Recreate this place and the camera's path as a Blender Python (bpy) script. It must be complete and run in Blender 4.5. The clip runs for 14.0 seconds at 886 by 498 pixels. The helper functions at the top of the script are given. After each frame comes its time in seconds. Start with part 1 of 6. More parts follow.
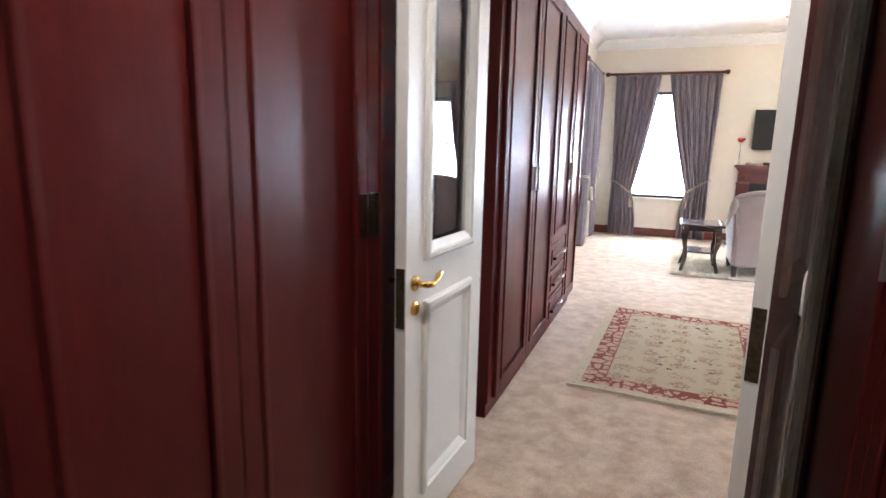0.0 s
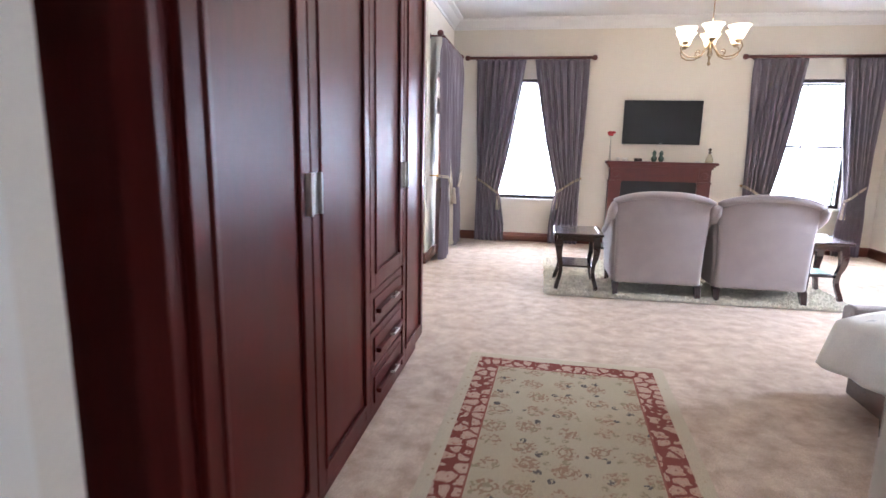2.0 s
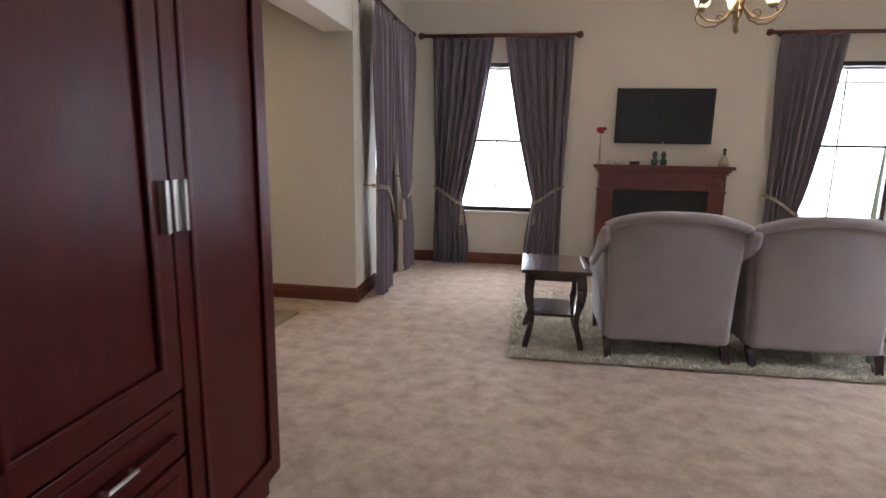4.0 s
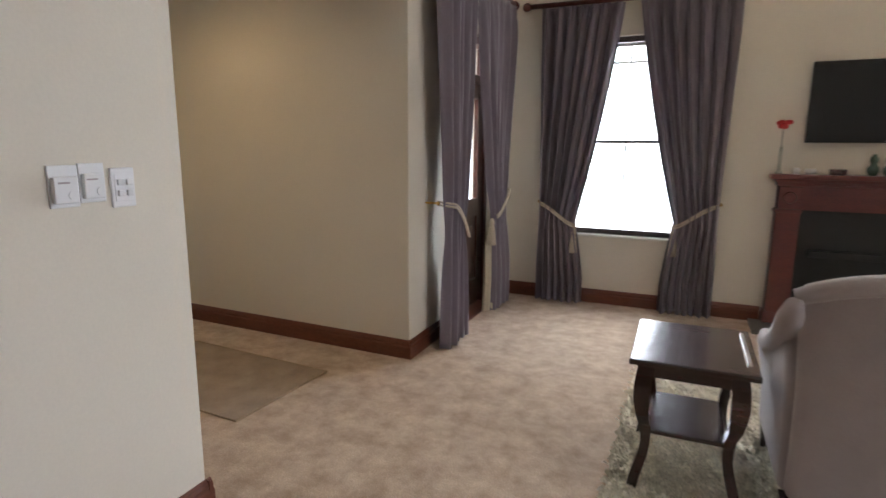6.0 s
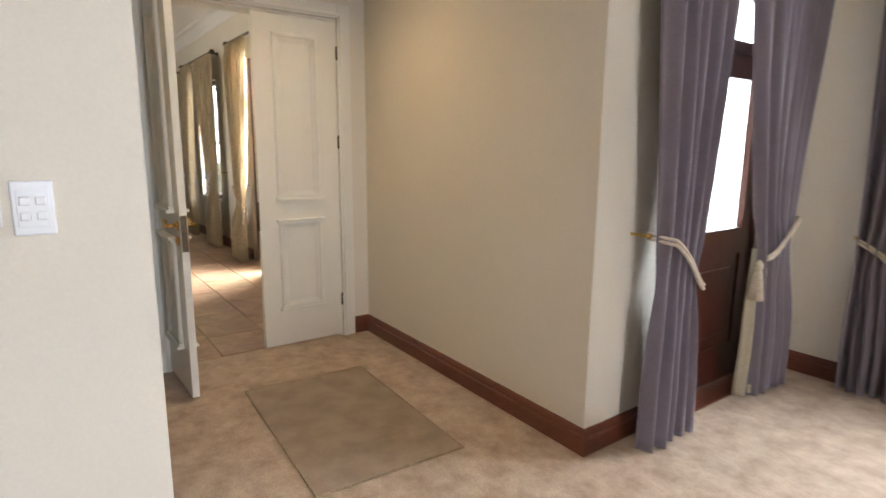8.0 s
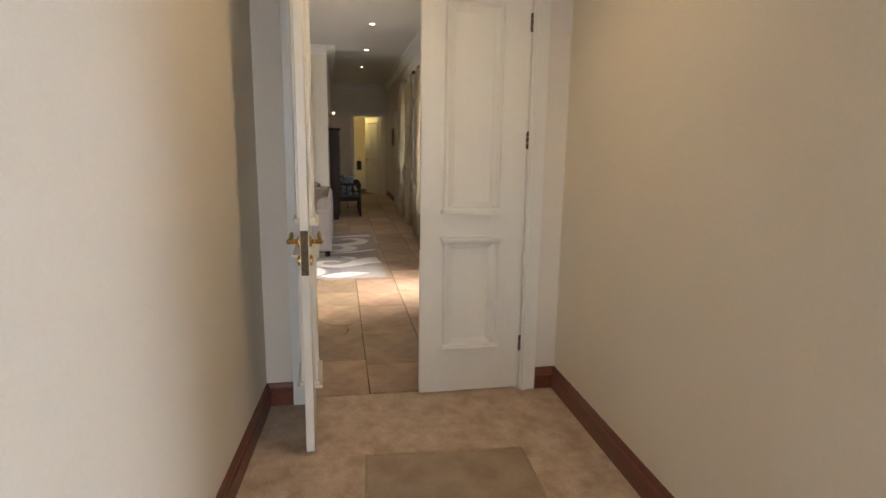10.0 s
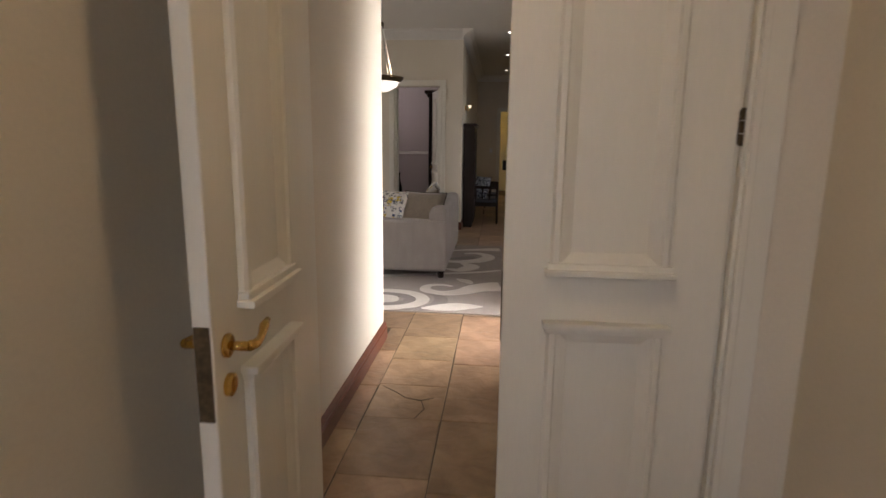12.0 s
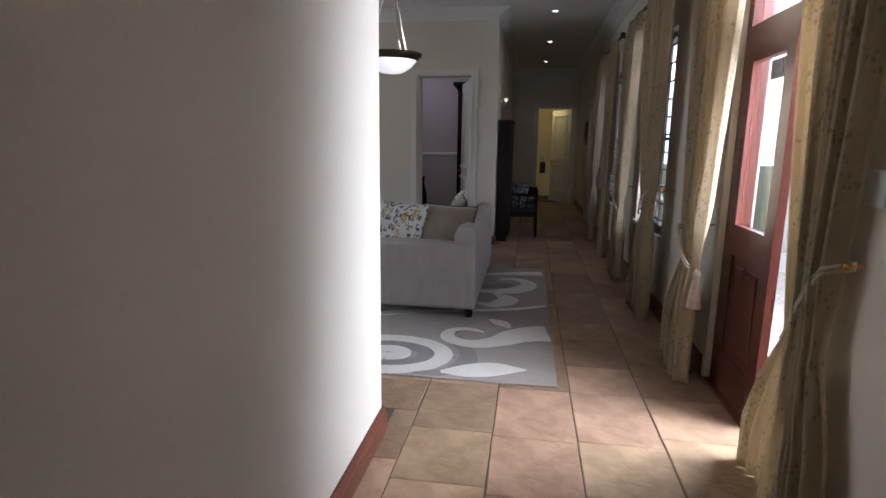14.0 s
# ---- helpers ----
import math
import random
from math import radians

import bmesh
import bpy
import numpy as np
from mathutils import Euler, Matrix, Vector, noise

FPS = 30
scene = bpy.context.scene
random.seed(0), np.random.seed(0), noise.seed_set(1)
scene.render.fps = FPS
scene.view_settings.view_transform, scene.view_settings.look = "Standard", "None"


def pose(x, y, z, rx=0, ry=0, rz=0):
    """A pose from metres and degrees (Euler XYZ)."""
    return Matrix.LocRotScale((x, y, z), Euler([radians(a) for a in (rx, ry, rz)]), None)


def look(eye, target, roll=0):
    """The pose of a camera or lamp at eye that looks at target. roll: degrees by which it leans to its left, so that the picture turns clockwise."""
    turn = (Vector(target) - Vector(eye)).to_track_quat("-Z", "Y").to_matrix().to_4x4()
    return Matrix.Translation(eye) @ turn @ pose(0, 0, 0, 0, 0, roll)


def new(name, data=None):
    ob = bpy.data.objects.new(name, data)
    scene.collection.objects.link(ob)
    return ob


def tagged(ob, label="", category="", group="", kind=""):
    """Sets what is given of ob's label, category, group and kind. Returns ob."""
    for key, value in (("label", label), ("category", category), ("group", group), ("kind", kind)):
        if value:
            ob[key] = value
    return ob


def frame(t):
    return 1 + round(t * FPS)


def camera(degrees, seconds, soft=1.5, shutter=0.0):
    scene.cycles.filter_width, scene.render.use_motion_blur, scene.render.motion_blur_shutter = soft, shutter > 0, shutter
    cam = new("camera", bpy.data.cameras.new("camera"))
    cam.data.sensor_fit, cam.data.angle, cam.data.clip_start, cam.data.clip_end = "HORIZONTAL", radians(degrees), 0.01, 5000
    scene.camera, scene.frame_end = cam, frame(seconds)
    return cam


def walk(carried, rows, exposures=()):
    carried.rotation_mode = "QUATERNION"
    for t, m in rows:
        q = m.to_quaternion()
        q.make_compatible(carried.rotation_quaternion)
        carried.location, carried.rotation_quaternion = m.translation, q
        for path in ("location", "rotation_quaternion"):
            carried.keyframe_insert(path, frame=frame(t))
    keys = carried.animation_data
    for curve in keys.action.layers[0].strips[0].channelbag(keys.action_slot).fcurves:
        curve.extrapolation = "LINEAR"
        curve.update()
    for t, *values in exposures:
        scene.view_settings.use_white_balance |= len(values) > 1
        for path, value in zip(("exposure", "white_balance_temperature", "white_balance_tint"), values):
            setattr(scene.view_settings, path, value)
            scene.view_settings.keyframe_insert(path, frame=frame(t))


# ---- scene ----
cam = camera(77.25, 14.0, soft=1.5, shutter=0.4)
# seconds, eye, then tilt, lean and heading in degrees
PATH = [
    (0.0, 0.295, -0.563, 1.51, 79.43, -1.24, 22.08),
    (0.5, 0.286, -0.134, 1.501, 79.32, -1.29, 19.6),
    (1.0, 0.248, 0.277, 1.498, 79.3, -1.22, 16.48),
    (1.5, 0.258, 0.694, 1.489, 79.27, -1.19, 12.18),
    (2.0, 0.283, 1.107, 1.497, 79.3, -1.11, 9.63),
    (2.5, 0.328, 1.541, 1.496, 79.31, -1.03, 7.65),
    (5.0, 0.598, 3.761, 1.503, 79.51, -0.76, 12.18),
    (5.5, 0.634, 4.145, 1.499, 79.6, -0.62, 17.43),
    (6.0, 0.655, 4.506, 1.5, 79.58, -0.42, 23.66),
    (6.5, 0.671, 4.881, 1.494, 79.6, -0.42, 31.36),
    (7.0, 0.688, 5.223, 1.49, 79.83, -0.45, 39.71),
    (7.5, 0.631, 5.523, 1.504, 79.73, -0.45, 46.05),
    (8.0, 0.574, 5.796, 1.509, 79.72, -0.49, 53.99),
    (8.5, 0.424, 6.02, 1.511, 79.65, -0.57, 60.9),
    (9.0, 0.272, 6.228, 1.504, 79.75, -0.75, 67.5),
    (11.5, -1.392, 7.0, 1.507, 79.19, -0.57, 92.88),
    (12.0, -1.792, 7.042, 1.497, 79.23, -0.69, 95.67),
    (12.5, -2.189, 7.017, 1.488, 79.21, -0.75, 97.54),
    (13.0, -2.553, 6.974, 1.478, 79.22, -0.75, 98.22),
    (13.5, -2.9, 6.94, 1.491, 79.1, -0.86, 98.65),
    (14.0, -3.239, 6.904, 1.487, 79.24, -0.8, 98.84),
]
# seconds, stops, white balance
EXPOSURE = [(0.0, 1.32, 5650, 14), (0.5, 1.15, 5600, 13), (1.0, 0.95, 5600, 15), (1.5, 0.9, 5600, 17), (2.5, 0.55, 5350, 18), (3.7, -0.3, 5800, 17), (5.0, -0.75, 6150, 16), (5.5, -0.75, 6150, 14), (6.0, -0.48, 6150, 13), (7.0, -0.02, 6150, 12), (8.0, 0.2, 6100, 12), (9.0, 0.24, 6050, 12), (11.5, -0.65, 6300, 17), (12.0, -0.75, 6250, 18), (12.5, -0.9, 6150, 19), (13.2, -1.08, 5850, 19), (14.0, -1.1, 5200, 17)]
walk(cam, [(t, pose(*p)) for t, *p in PATH], EXPOSURE)

# ---- daylight and lamps ----
world = bpy.data.worlds.new("world")
scene.world = world
world.use_nodes = True
wn = world.node_tree
sky = wn.nodes.new("ShaderNodeTexSky")
sky.sky_type, sky.sun_disc = "NISHITA", False
sky.sun_elevation, sky.sun_rotation = radians(74), radians(110)
wn.links.new(sky.outputs[0], wn.nodes["Background"].inputs[0])
wn.nodes["Background"].inputs[1].default_value = 0.15

sun = new("sun", bpy.data.lights.new("sun", "SUN"))
sun.data.energy, sun.data.angle, sun.data.color = 4.5, radians(0.6), (1.0, 0.95, 0.87)
sun.matrix_world = look((3.2, -1.2, 12), (0, 0, 0))


def window_light(name, eye, target, w, h, watts, colour=(0.88, 0.94, 1.0)):
    """Daylight standing in a window's opening."""
    lamp = new(name, bpy.data.lights.new(name, "AREA"))
    lamp.data.shape, lamp.data.size, lamp.data.size_y = "RECTANGLE", w, h
    lamp.data.energy, lamp.data.color = watts, colour
    lamp.matrix_world = look(eye, target)
    return lamp


DAY = 1.0
window_light("daylight_window_one", (0.1, 10.32, 1.6), (0.1, 5, 1.2), 1.3, 1.9, 215 * DAY)
window_light("daylight_window_two", (4.03, 10.32, 1.6), (4.03, 5, 1.2), 1.3, 1.9, 255 * DAY)
window_light("daylight_side_door", (-1.75, 9.7, 1.5), (3, 9.3, 1.2), 2.2, 2.3, 100 * DAY)
window_light("daylight_east_door", (6.1, 6.6, 1.95), (1.0, 5.9, 0.3), 1.2, 1.5, 365 * DAY, (0.88, 0.93, 1.0))
window_light("daylight_hall_door", (-5.9, 9.4, 1.75), (-6.35, 6.4, 0.0), 1.3, 2.4, 820 * DAY, (1.0, 0.96, 0.88))
window_light("daylight_hall_window", (-9.0, 8.5, 1.6), (-9.0, 6, 0.8), 1.1, 1.8, 20 * DAY, (1.0, 0.96, 0.88))
window_light("daylight_hall_window_far", (-11.9, 8.5, 1.6), (-11.9, 6, 0.8), 1.1, 1.8, 14 * DAY, (1.0, 0.96, 0.88))
window_light("daylight_living_room", (-8.2, 1.3, 1.7), (-8.2, 6, 1.0), 3.0, 1.9, 72 * DAY, (1.0, 0.97, 0.88))


def bulb(name, place, watts, radius=0.03, colour=(1.0, 0.78, 0.5)):
    lamp = new(name, bpy.data.lights.new(name, "POINT"))
    lamp.data.energy, lamp.data.shadow_soft_size, lamp.data.color = watts, radius, colour
    lamp.location = place
    return lamp

# ---- materials ----
def mat(name, col, col2=None, rough=0.5, metal=0.0, scale=3.0, fine=60.0, stretch=(1, 1, 1), bump=0.0, blend=0.5, fine_mix=0.25,
        coat=0.0, sheen=0.0, vary=0.0, spec=0.5, trans=0.0):
    """A surface with two scales of variation: broad stains and fine grain."""
    m = bpy.data.materials.new(name)
    m.use_nodes = True
    nt = m.node_tree
    b = nt.nodes["Principled BSDF"]
    col2 = col2 or tuple(c * 0.8 for c in col)
    tc = nt.nodes.new("ShaderNodeTexCoord")
    mp = nt.nodes.new("ShaderNodeMapping")
    mp.inputs["Scale"].default_value = stretch
    nt.links.new(tc.outputs["Object"], mp.inputs[0])
    big = nt.nodes.new("ShaderNodeTexNoise")
    big.inputs["Scale"].default_value, big.inputs["Detail"].default_value = scale, 5
    small = nt.nodes.new("ShaderNodeTexNoise")
    small.inputs["Scale"].default_value, small.inputs["Detail"].default_value = fine, 3
    for n in (big, small):
        nt.links.new(mp.outputs[0], n.inputs["Vector"])
    ramp = nt.nodes.new("ShaderNodeMapRange")
    ramp.inputs["From Min"].default_value, ramp.inputs["From Max"].default_value = 0.5 - blend / 2, 0.5 + blend / 2
    nt.links.new(big.outputs[0], ramp.inputs[0])
    mix = nt.nodes.new("ShaderNodeMix")
    mix.data_type = "RGBA"
    mix.inputs["A"].default_value, mix.inputs["B"].default_value = (*col2, 1), (*col, 1)
    nt.links.new(ramp.outputs[0], mix.inputs["Factor"])
    grain = nt.nodes.new("ShaderNodeMapRange")
    grain.inputs["From Min"].default_value, grain.inputs["From Max"].default_value = 0.3, 0.7
    grain.inputs["To Min"].default_value, grain.inputs["To Max"].default_value = 1 - fine_mix, 1 + fine_mix
    nt.links.new(small.outputs[0], grain.inputs[0])
    mul = nt.nodes.new("ShaderNodeMix")
    mul.data_type, mul.blend_type = "RGBA", "MULTIPLY"
    mul.inputs["Factor"].default_value = 1
    nt.links.new(mix.outputs["Result"], mul.inputs["A"])
    nt.links.new(grain.outputs[0], mul.inputs["B"])
    out = mul.outputs["Result"]
    if vary:
        info = nt.nodes.new("ShaderNodeObjectInfo")
        hs = nt.nodes.new("ShaderNodeHueSaturation")
        vr = nt.nodes.new("ShaderNodeMapRange")
        vr.inputs["To Min"].default_value, vr.inputs["To Max"].default_value = 1 - vary, 1 + vary
        nt.links.new(info.outputs["Random"], vr.inputs[0])
        nt.links.new(vr.outputs[0], hs.inputs["Value"])
        hr = nt.nodes.new("ShaderNodeMapRange")
        hr.inputs["To Min"].default_value, hr.inputs["To Max"].default_value = 0.5 - vary * 0.02, 0.5 + vary * 0.03
        wn2 = nt.nodes.new("ShaderNodeTexWhiteNoise")
        wn2.noise_dimensions = "1D"
        nt.links.new(info.outputs["Random"], wn2.inputs["W"])
        nt.links.new(wn2.outputs["Value"], hr.inputs[0])
        nt.links.new(hr.outputs[0], hs.inputs["Hue"])
        nt.links.new(out, hs.inputs["Color"])
        out = hs.outputs[0]
    nt.links.new(out, b.inputs["Base Color"])
    rr = nt.nodes.new("ShaderNodeMapRange")
    rr.inputs["To Min"].default_value, rr.inputs["To Max"].default_value = max(0, rough - 0.08), min(1, rough + 0.08)
    nt.links.new(big.outputs[0], rr.inputs[0])
    nt.links.new(rr.outputs[0], b.inputs["Roughness"])
    b.inputs["Metallic"].default_value = metal
    b.inputs["Specular IOR Level"].default_value = spec
    b.inputs["Coat Weight"].default_value = coat
    b.inputs["Coat Roughness"].default_value = 0.12
    b.inputs["Sheen Weight"].default_value = sheen
    if bump:
        bp = nt.nodes.new("ShaderNodeBump")
        bp.inputs["Strength"].default_value, bp.inputs["Distance"].default_value = bump, 0.01
        nt.links.new(small.outputs[0], bp.inputs["Height"])
        nt.links.new(bp.outputs[0], b.inputs["Normal"])
    if trans:
        tr = nt.nodes.new("ShaderNodeBsdfTranslucent")
        nt.links.new(out, tr.inputs[0])
        ms = nt.nodes.new("ShaderNodeMixShader")
        ms.inputs[0].default_value = trans
        nt.links.new(b.outputs[0], ms.inputs[1])
        nt.links.new(tr.outputs[0], ms.inputs[2])
        nt.links.new(ms.outputs[0], nt.nodes["Material Output"].inputs[0])
    return m


def glow(name, col, strength):
    m = bpy.data.materials.new(name)
    m.use_nodes = True
    b = m.node_tree.nodes["Principled BSDF"]
    b.inputs["Base Color"].default_value = (*col, 1)
    b.inputs["Emission Color"].default_value = (*col, 1)
    b.inputs["Emission Strength"].default_value = strength
    return m


def clear_glass(name, tint=(1, 1, 1), rough=0.0):
    m = bpy.data.materials.new(name)
    m.use_nodes = True
    b = m.node_tree.nodes["Principled BSDF"]
    b.inputs["Base Color"].default_value = (*tint, 1)
    b.inputs["Transmission Weight"].default_value = 1
    b.inputs["Roughness"].default_value = rough
    b.inputs["IOR"].default_value = 1.45
    return m


CARPET = mat("carpet_pile", (0.595, 0.462, 0.335), (0.37, 0.262, 0.172), rough=0.95, scale=7.0, fine=130, bump=0.45, blend=0.34, fine_mix=0.17, sheen=0.2, spec=0.1)
for n in CARPET.node_tree.nodes:
    if n.type == "TEX_NOISE" and n.inputs["Scale"].default_value < 20:
        n.inputs["Roughness"].default_value = 0.68
WALL = mat("cream_wall_paint", (0.73, 0.675, 0.575), (0.69, 0.635, 0.535), rough=0.75, scale=1.2, fine=90, bump=0.025, fine_mix=0.02, spec=0.25)
CEILING = mat("ceiling_paint", (0.8, 0.79, 0.76), (0.76, 0.75, 0.72), rough=0.85, scale=1.0, fine=80, bump=0.02, fine_mix=0.02)
WHITE = mat("white_gloss_paint", (0.78, 0.76, 0.69), (0.73, 0.71, 0.63), rough=0.38, scale=2.0, fine=30, bump=0.0, fine_mix=0.012, stretch=(3, 3, 0.5))
MAHOGANY = mat("mahogany_veneer", (0.078, 0.010, 0.008), (0.056, 0.0075, 0.006), rough=0.34, scale=2.2, fine=26, stretch=(5, 5, 0.5), bump=0.02, fine_mix=0.12, coat=0.0, spec=0.15)
SKIRT = mat("stained_skirting_wood", (0.16, 0.045, 0.022), (0.105, 0.028, 0.014), rough=0.36, scale=4, fine=40, stretch=(0.7, 0.7, 6), bump=0.03, coat=0.3)
DARKWOOD = mat("dark_stained_wood", (0.045, 0.014, 0.011), (0.025, 0.009, 0.007), rough=0.25, scale=3, fine=30, stretch=(1, 6, 3), bump=0.02, coat=0.6)
CHERRY = mat("cherry_wood", (0.12, 0.022, 0.014), (0.075, 0.014, 0.01), rough=0.35, scale=3, fine=40, stretch=(1, 3, 4), bump=0.03, coat=0.3)
DOORWOOD = mat("varnished_door_wood", (0.105, 0.026, 0.014), (0.062, 0.016, 0.009), rough=0.3, scale=3, fine=40, stretch=(4, 4, 0.6), bump=0.03, coat=0.4)
PURPLE = mat("mauve_grey_curtain_cloth", (0.205, 0.168, 0.195), (0.165, 0.135, 0.16), rough=0.75, scale=5, fine=300, stretch=(1, 1, 0.3), bump=0.15, fine_mix=0.12, sheen=0.4, trans=0.12)
LINING = mat("cream_curtain_lining", (0.6, 0.53, 0.38), (0.5, 0.43, 0.3), rough=0.85, scale=4, fine=200, trans=0.35)
ROPE = mat("cream_rope", (0.62, 0.53, 0.4), (0.42, 0.34, 0.24), rough=0.8, scale=40, fine=250, bump=0.4)
LINEN = mat("mauve_beige_upholstery", (0.43, 0.375, 0.365), (0.37, 0.32, 0.31), rough=0.9, scale=6, fine=350, bump=0.25, fine_mix=0.1, sheen=0.3)
SOFAGREY = mat("grey_sofa_weave", (0.40, 0.37, 0.345), (0.32, 0.295, 0.275), rough=0.92, scale=9, fine=300, bump=0.35, fine_mix=0.2, stretch=(1, 1, 0.4))
CUSHION = mat("taupe_cushion_velvet", (0.27, 0.22, 0.17), (0.2, 0.165, 0.125), rough=0.8, scale=8, fine=200, bump=0.2, sheen=0.5)
PLASTIC = mat("white_switch_plastic", (0.78, 0.78, 0.78), (0.75, 0.75, 0.75), rough=0.3, fine_mix=0.01)
BLACK = mat("black_gloss_plastic", (0.008, 0.008, 0.009), (0.006, 0.006, 0.007), rough=0.16, fine_mix=0.02)
SOOT = mat("black_cast_iron", (0.012, 0.012, 0.012), (0.006, 0.006, 0.006), rough=0.55, fine=90, bump=0.2)
BRASS = mat("polished_brass", (0.72, 0.46, 0.13), (0.6, 0.37, 0.1), rough=0.22, metal=1.0, fine=60, fine_mix=0.06)
BRONZE = mat("aged_bronze", (0.09, 0.065, 0.035), (0.055, 0.04, 0.022), rough=0.4, metal=0.9, fine=60)
STEEL = mat("satin_nickel", (0.62, 0.6, 0.56), (0.5, 0.48, 0.45), rough=0.35, metal=1.0, fine=60, fine_mix=0.05)
OLDLOCK = mat("tarnished_lock_plate", (0.13, 0.095, 0.055), (0.07, 0.05, 0.03), rough=0.5, metal=0.8, scale=20, fine=80)
STONE = mat("flagstone", (0.41, 0.288, 0.175), (0.235, 0.155, 0.086), rough=0.40, scale=4.2, fine=12, bump=0.75, blend=0.42, fine_mix=0.1, vary=0.26)
for n in STONE.node_tree.nodes:
    # cleft ridges: sharper, stretched relief, and warm or rosy stones side by side
    if n.type == "TEX_NOISE":
        n.inputs["Detail"].default_value, n.inputs["Distortion"].default_value = 7, 0.9
    if n.type == "MAP_RANGE" and abs(n.inputs["To Max"].default_value - (0.5 + 0.26 * 0.03)) < 1e-6:
        n.inputs["To Min"].default_value, n.inputs["To Max"].default_value = 0.483, 0.503
GROUT = mat("sandy_grout", (0.13, 0.10, 0.07), (0.10, 0.08, 0.055), rough=0.9, scale=8, fine=120, bump=0.3)
GLASS = clear_glass("window_glass")
SHADE = glow("frosted_lit_shade", (1.0, 0.83, 0.55), 2.2)
LAMPDISC = glow("downlight_lens", (1.0, 0.9, 0.72), 14.0)
PENDANT = glow("lit_alabaster_bowl", (1.0, 0.93, 0.8), 1.6)
WHITEWARE = mat("white_ceramic", (0.78, 0.77, 0.74), rough=0.25, fine_mix=0.02)
BLIND = mat("white_blind_slat", (0.72, 0.72, 0.68), rough=0.5, fine_mix=0.02)
WINFRAME = mat("dark_window_frame", (0.05, 0.035, 0.03), (0.035, 0.025, 0.02), rough=0.4)


# ---- building helpers ----
def box(bm, x0, x1, y0, y1, z0, z1, bev=0.0):
    vs = [bm.verts.new((x, y, z)) for z in (z0, z1) for x, y in ((x0, y0), (x1, y0), (x1, y1), (x0, y1))]
    fs = [bm.faces.new([vs[i] for i in q]) for q in ((3, 2, 1, 0), (4, 5, 6, 7), (0, 1, 5, 4), (1, 2, 6, 5), (2, 3, 7, 6), (3, 0, 4, 7))]
    if bev:
        es = list({e for f in fs for e in f.edges})
        bmesh.ops.bevel(bm, geom=es, offset=bev, segments=2, profile=0.5, affect="EDGES")
    return bm


def boxes(*args, bev=0.0):
    bm = bmesh.new()
    for a in args:
        box(bm, *a, bev=bev)
    return bm


def sweep(bm, pts, r, n=8, close=True):
    """A tube along pts; r is a number or one per point."""
    pts = [Vector(p) for p in pts]
    rs = list(r) if isinstance(r, (list, tuple)) else [r] * len(pts)
    rings = []
    up = Vector((0.123, 0.456, 0.88)).normalized()
    for i, p in enumerate(pts):
        d = (pts[min(i + 1, len(pts) - 1)] - pts[max(i - 1, 0)]).normalized()
        a = d.cross(up)
        if a.length < 1e-3:
            a = d.cross(Vector((1, 0, 0)))
        a.normalize()
        b = d.cross(a)
        rings.append([bm.verts.new(p + (a * math.cos(k * 2 * math.pi / n) + b * math.sin(k * 2 * math.pi / n)) * rs[i]) for k in range(n)])
    for q, w in zip(rings, rings[1:]):
        for k in range(n):
            bm.faces.new((q[k], q[(k + 1) % n], w[(k + 1) % n], w[k]))
    if close:
        bm.faces.new(rings[0][::-1])
        bm.faces.new(rings[-1])
    return bm


def lathe(bm, cx, cy, prof, n=20, cap=True):
    rings = []
    for r, z in prof:
        rings.append([bm.verts.new((cx + r * math.cos(k * 2 * math.pi / n), cy + r * math.sin(k * 2 * math.pi / n), z)) for k in range(n)])
    for q, w in zip(rings, rings[1:]):
        for k in range(n):
            bm.faces.new((q[k], q[(k + 1) % n], w[(k + 1) % n], w[k]))
    if cap:
        bm.faces.new(rings[0][::-1])
        bm.faces.new(rings[-1])
    return bm


def ball(bm, c, r, scale=(1, 1, 1), seg=14, rings=8):
    m = Matrix.Translation(c) @ Matrix.Diagonal((*scale, 1))
    bmesh.ops.create_uvsphere(bm, u_segments=seg, v_segments=rings, radius=r, matrix=m)
    return bm


def sheet(bm, nu, nv, fn):
    """A grid surface from fn(u, v) with u, v in 0..1."""
    g = [[bm.verts.new(fn(i / nu, j / nv)) for i in range(nu + 1)] for j in range(nv + 1)]
    for j in range(nv):
        for i in range(nu):
            bm.faces.new((g[j][i], g[j][i + 1], g[j + 1][i + 1], g[j + 1][i]))
    return bm


def world_place(ob):
    v = Vector((0, 0, 0))
    while ob is not None:
        v += ob.location
        ob = ob.parent
    return v


def mesh_object(name, bm, material, at=(0, 0, 0), smooth=False):
    bmesh.ops.translate(bm, vec=-Vector(at), verts=bm.verts)
    bmesh.ops.recalc_face_normals(bm, faces=bm.faces)
    me = bpy.data.meshes.new(name)
    bm.to_mesh(me)
    bm.free()
    me.materials.append(material)
    if smooth:
        for p in me.polygons:
            p.use_smooth = True
    ob = new(name, me)
    return ob


def part(name, bm, material, parent, label="", smooth=False):
    """One mesh, drawn in the place's metres, as a part of a thing or of a part."""
    ob = mesh_object(name, bm, material, world_place(parent), smooth)
    ob.parent = parent
    if label:
        tagged(ob, label)
    return ob


def thing(name, at, label, category, group="", kind=""):
    e = new(name)
    e.location = at
    e.empty_display_size = 0.1
    return tagged(e, label, category, group, kind)


def structure(name, bm, material, label="", category=""):
    return tagged(mesh_object(name, bm, material), label, category, kind="structure")


def solidify(ob, t, offset=0):
    md = ob.modifiers.new("thickness", "SOLIDIFY")
    md.thickness, md.offset = t, offset
    return ob


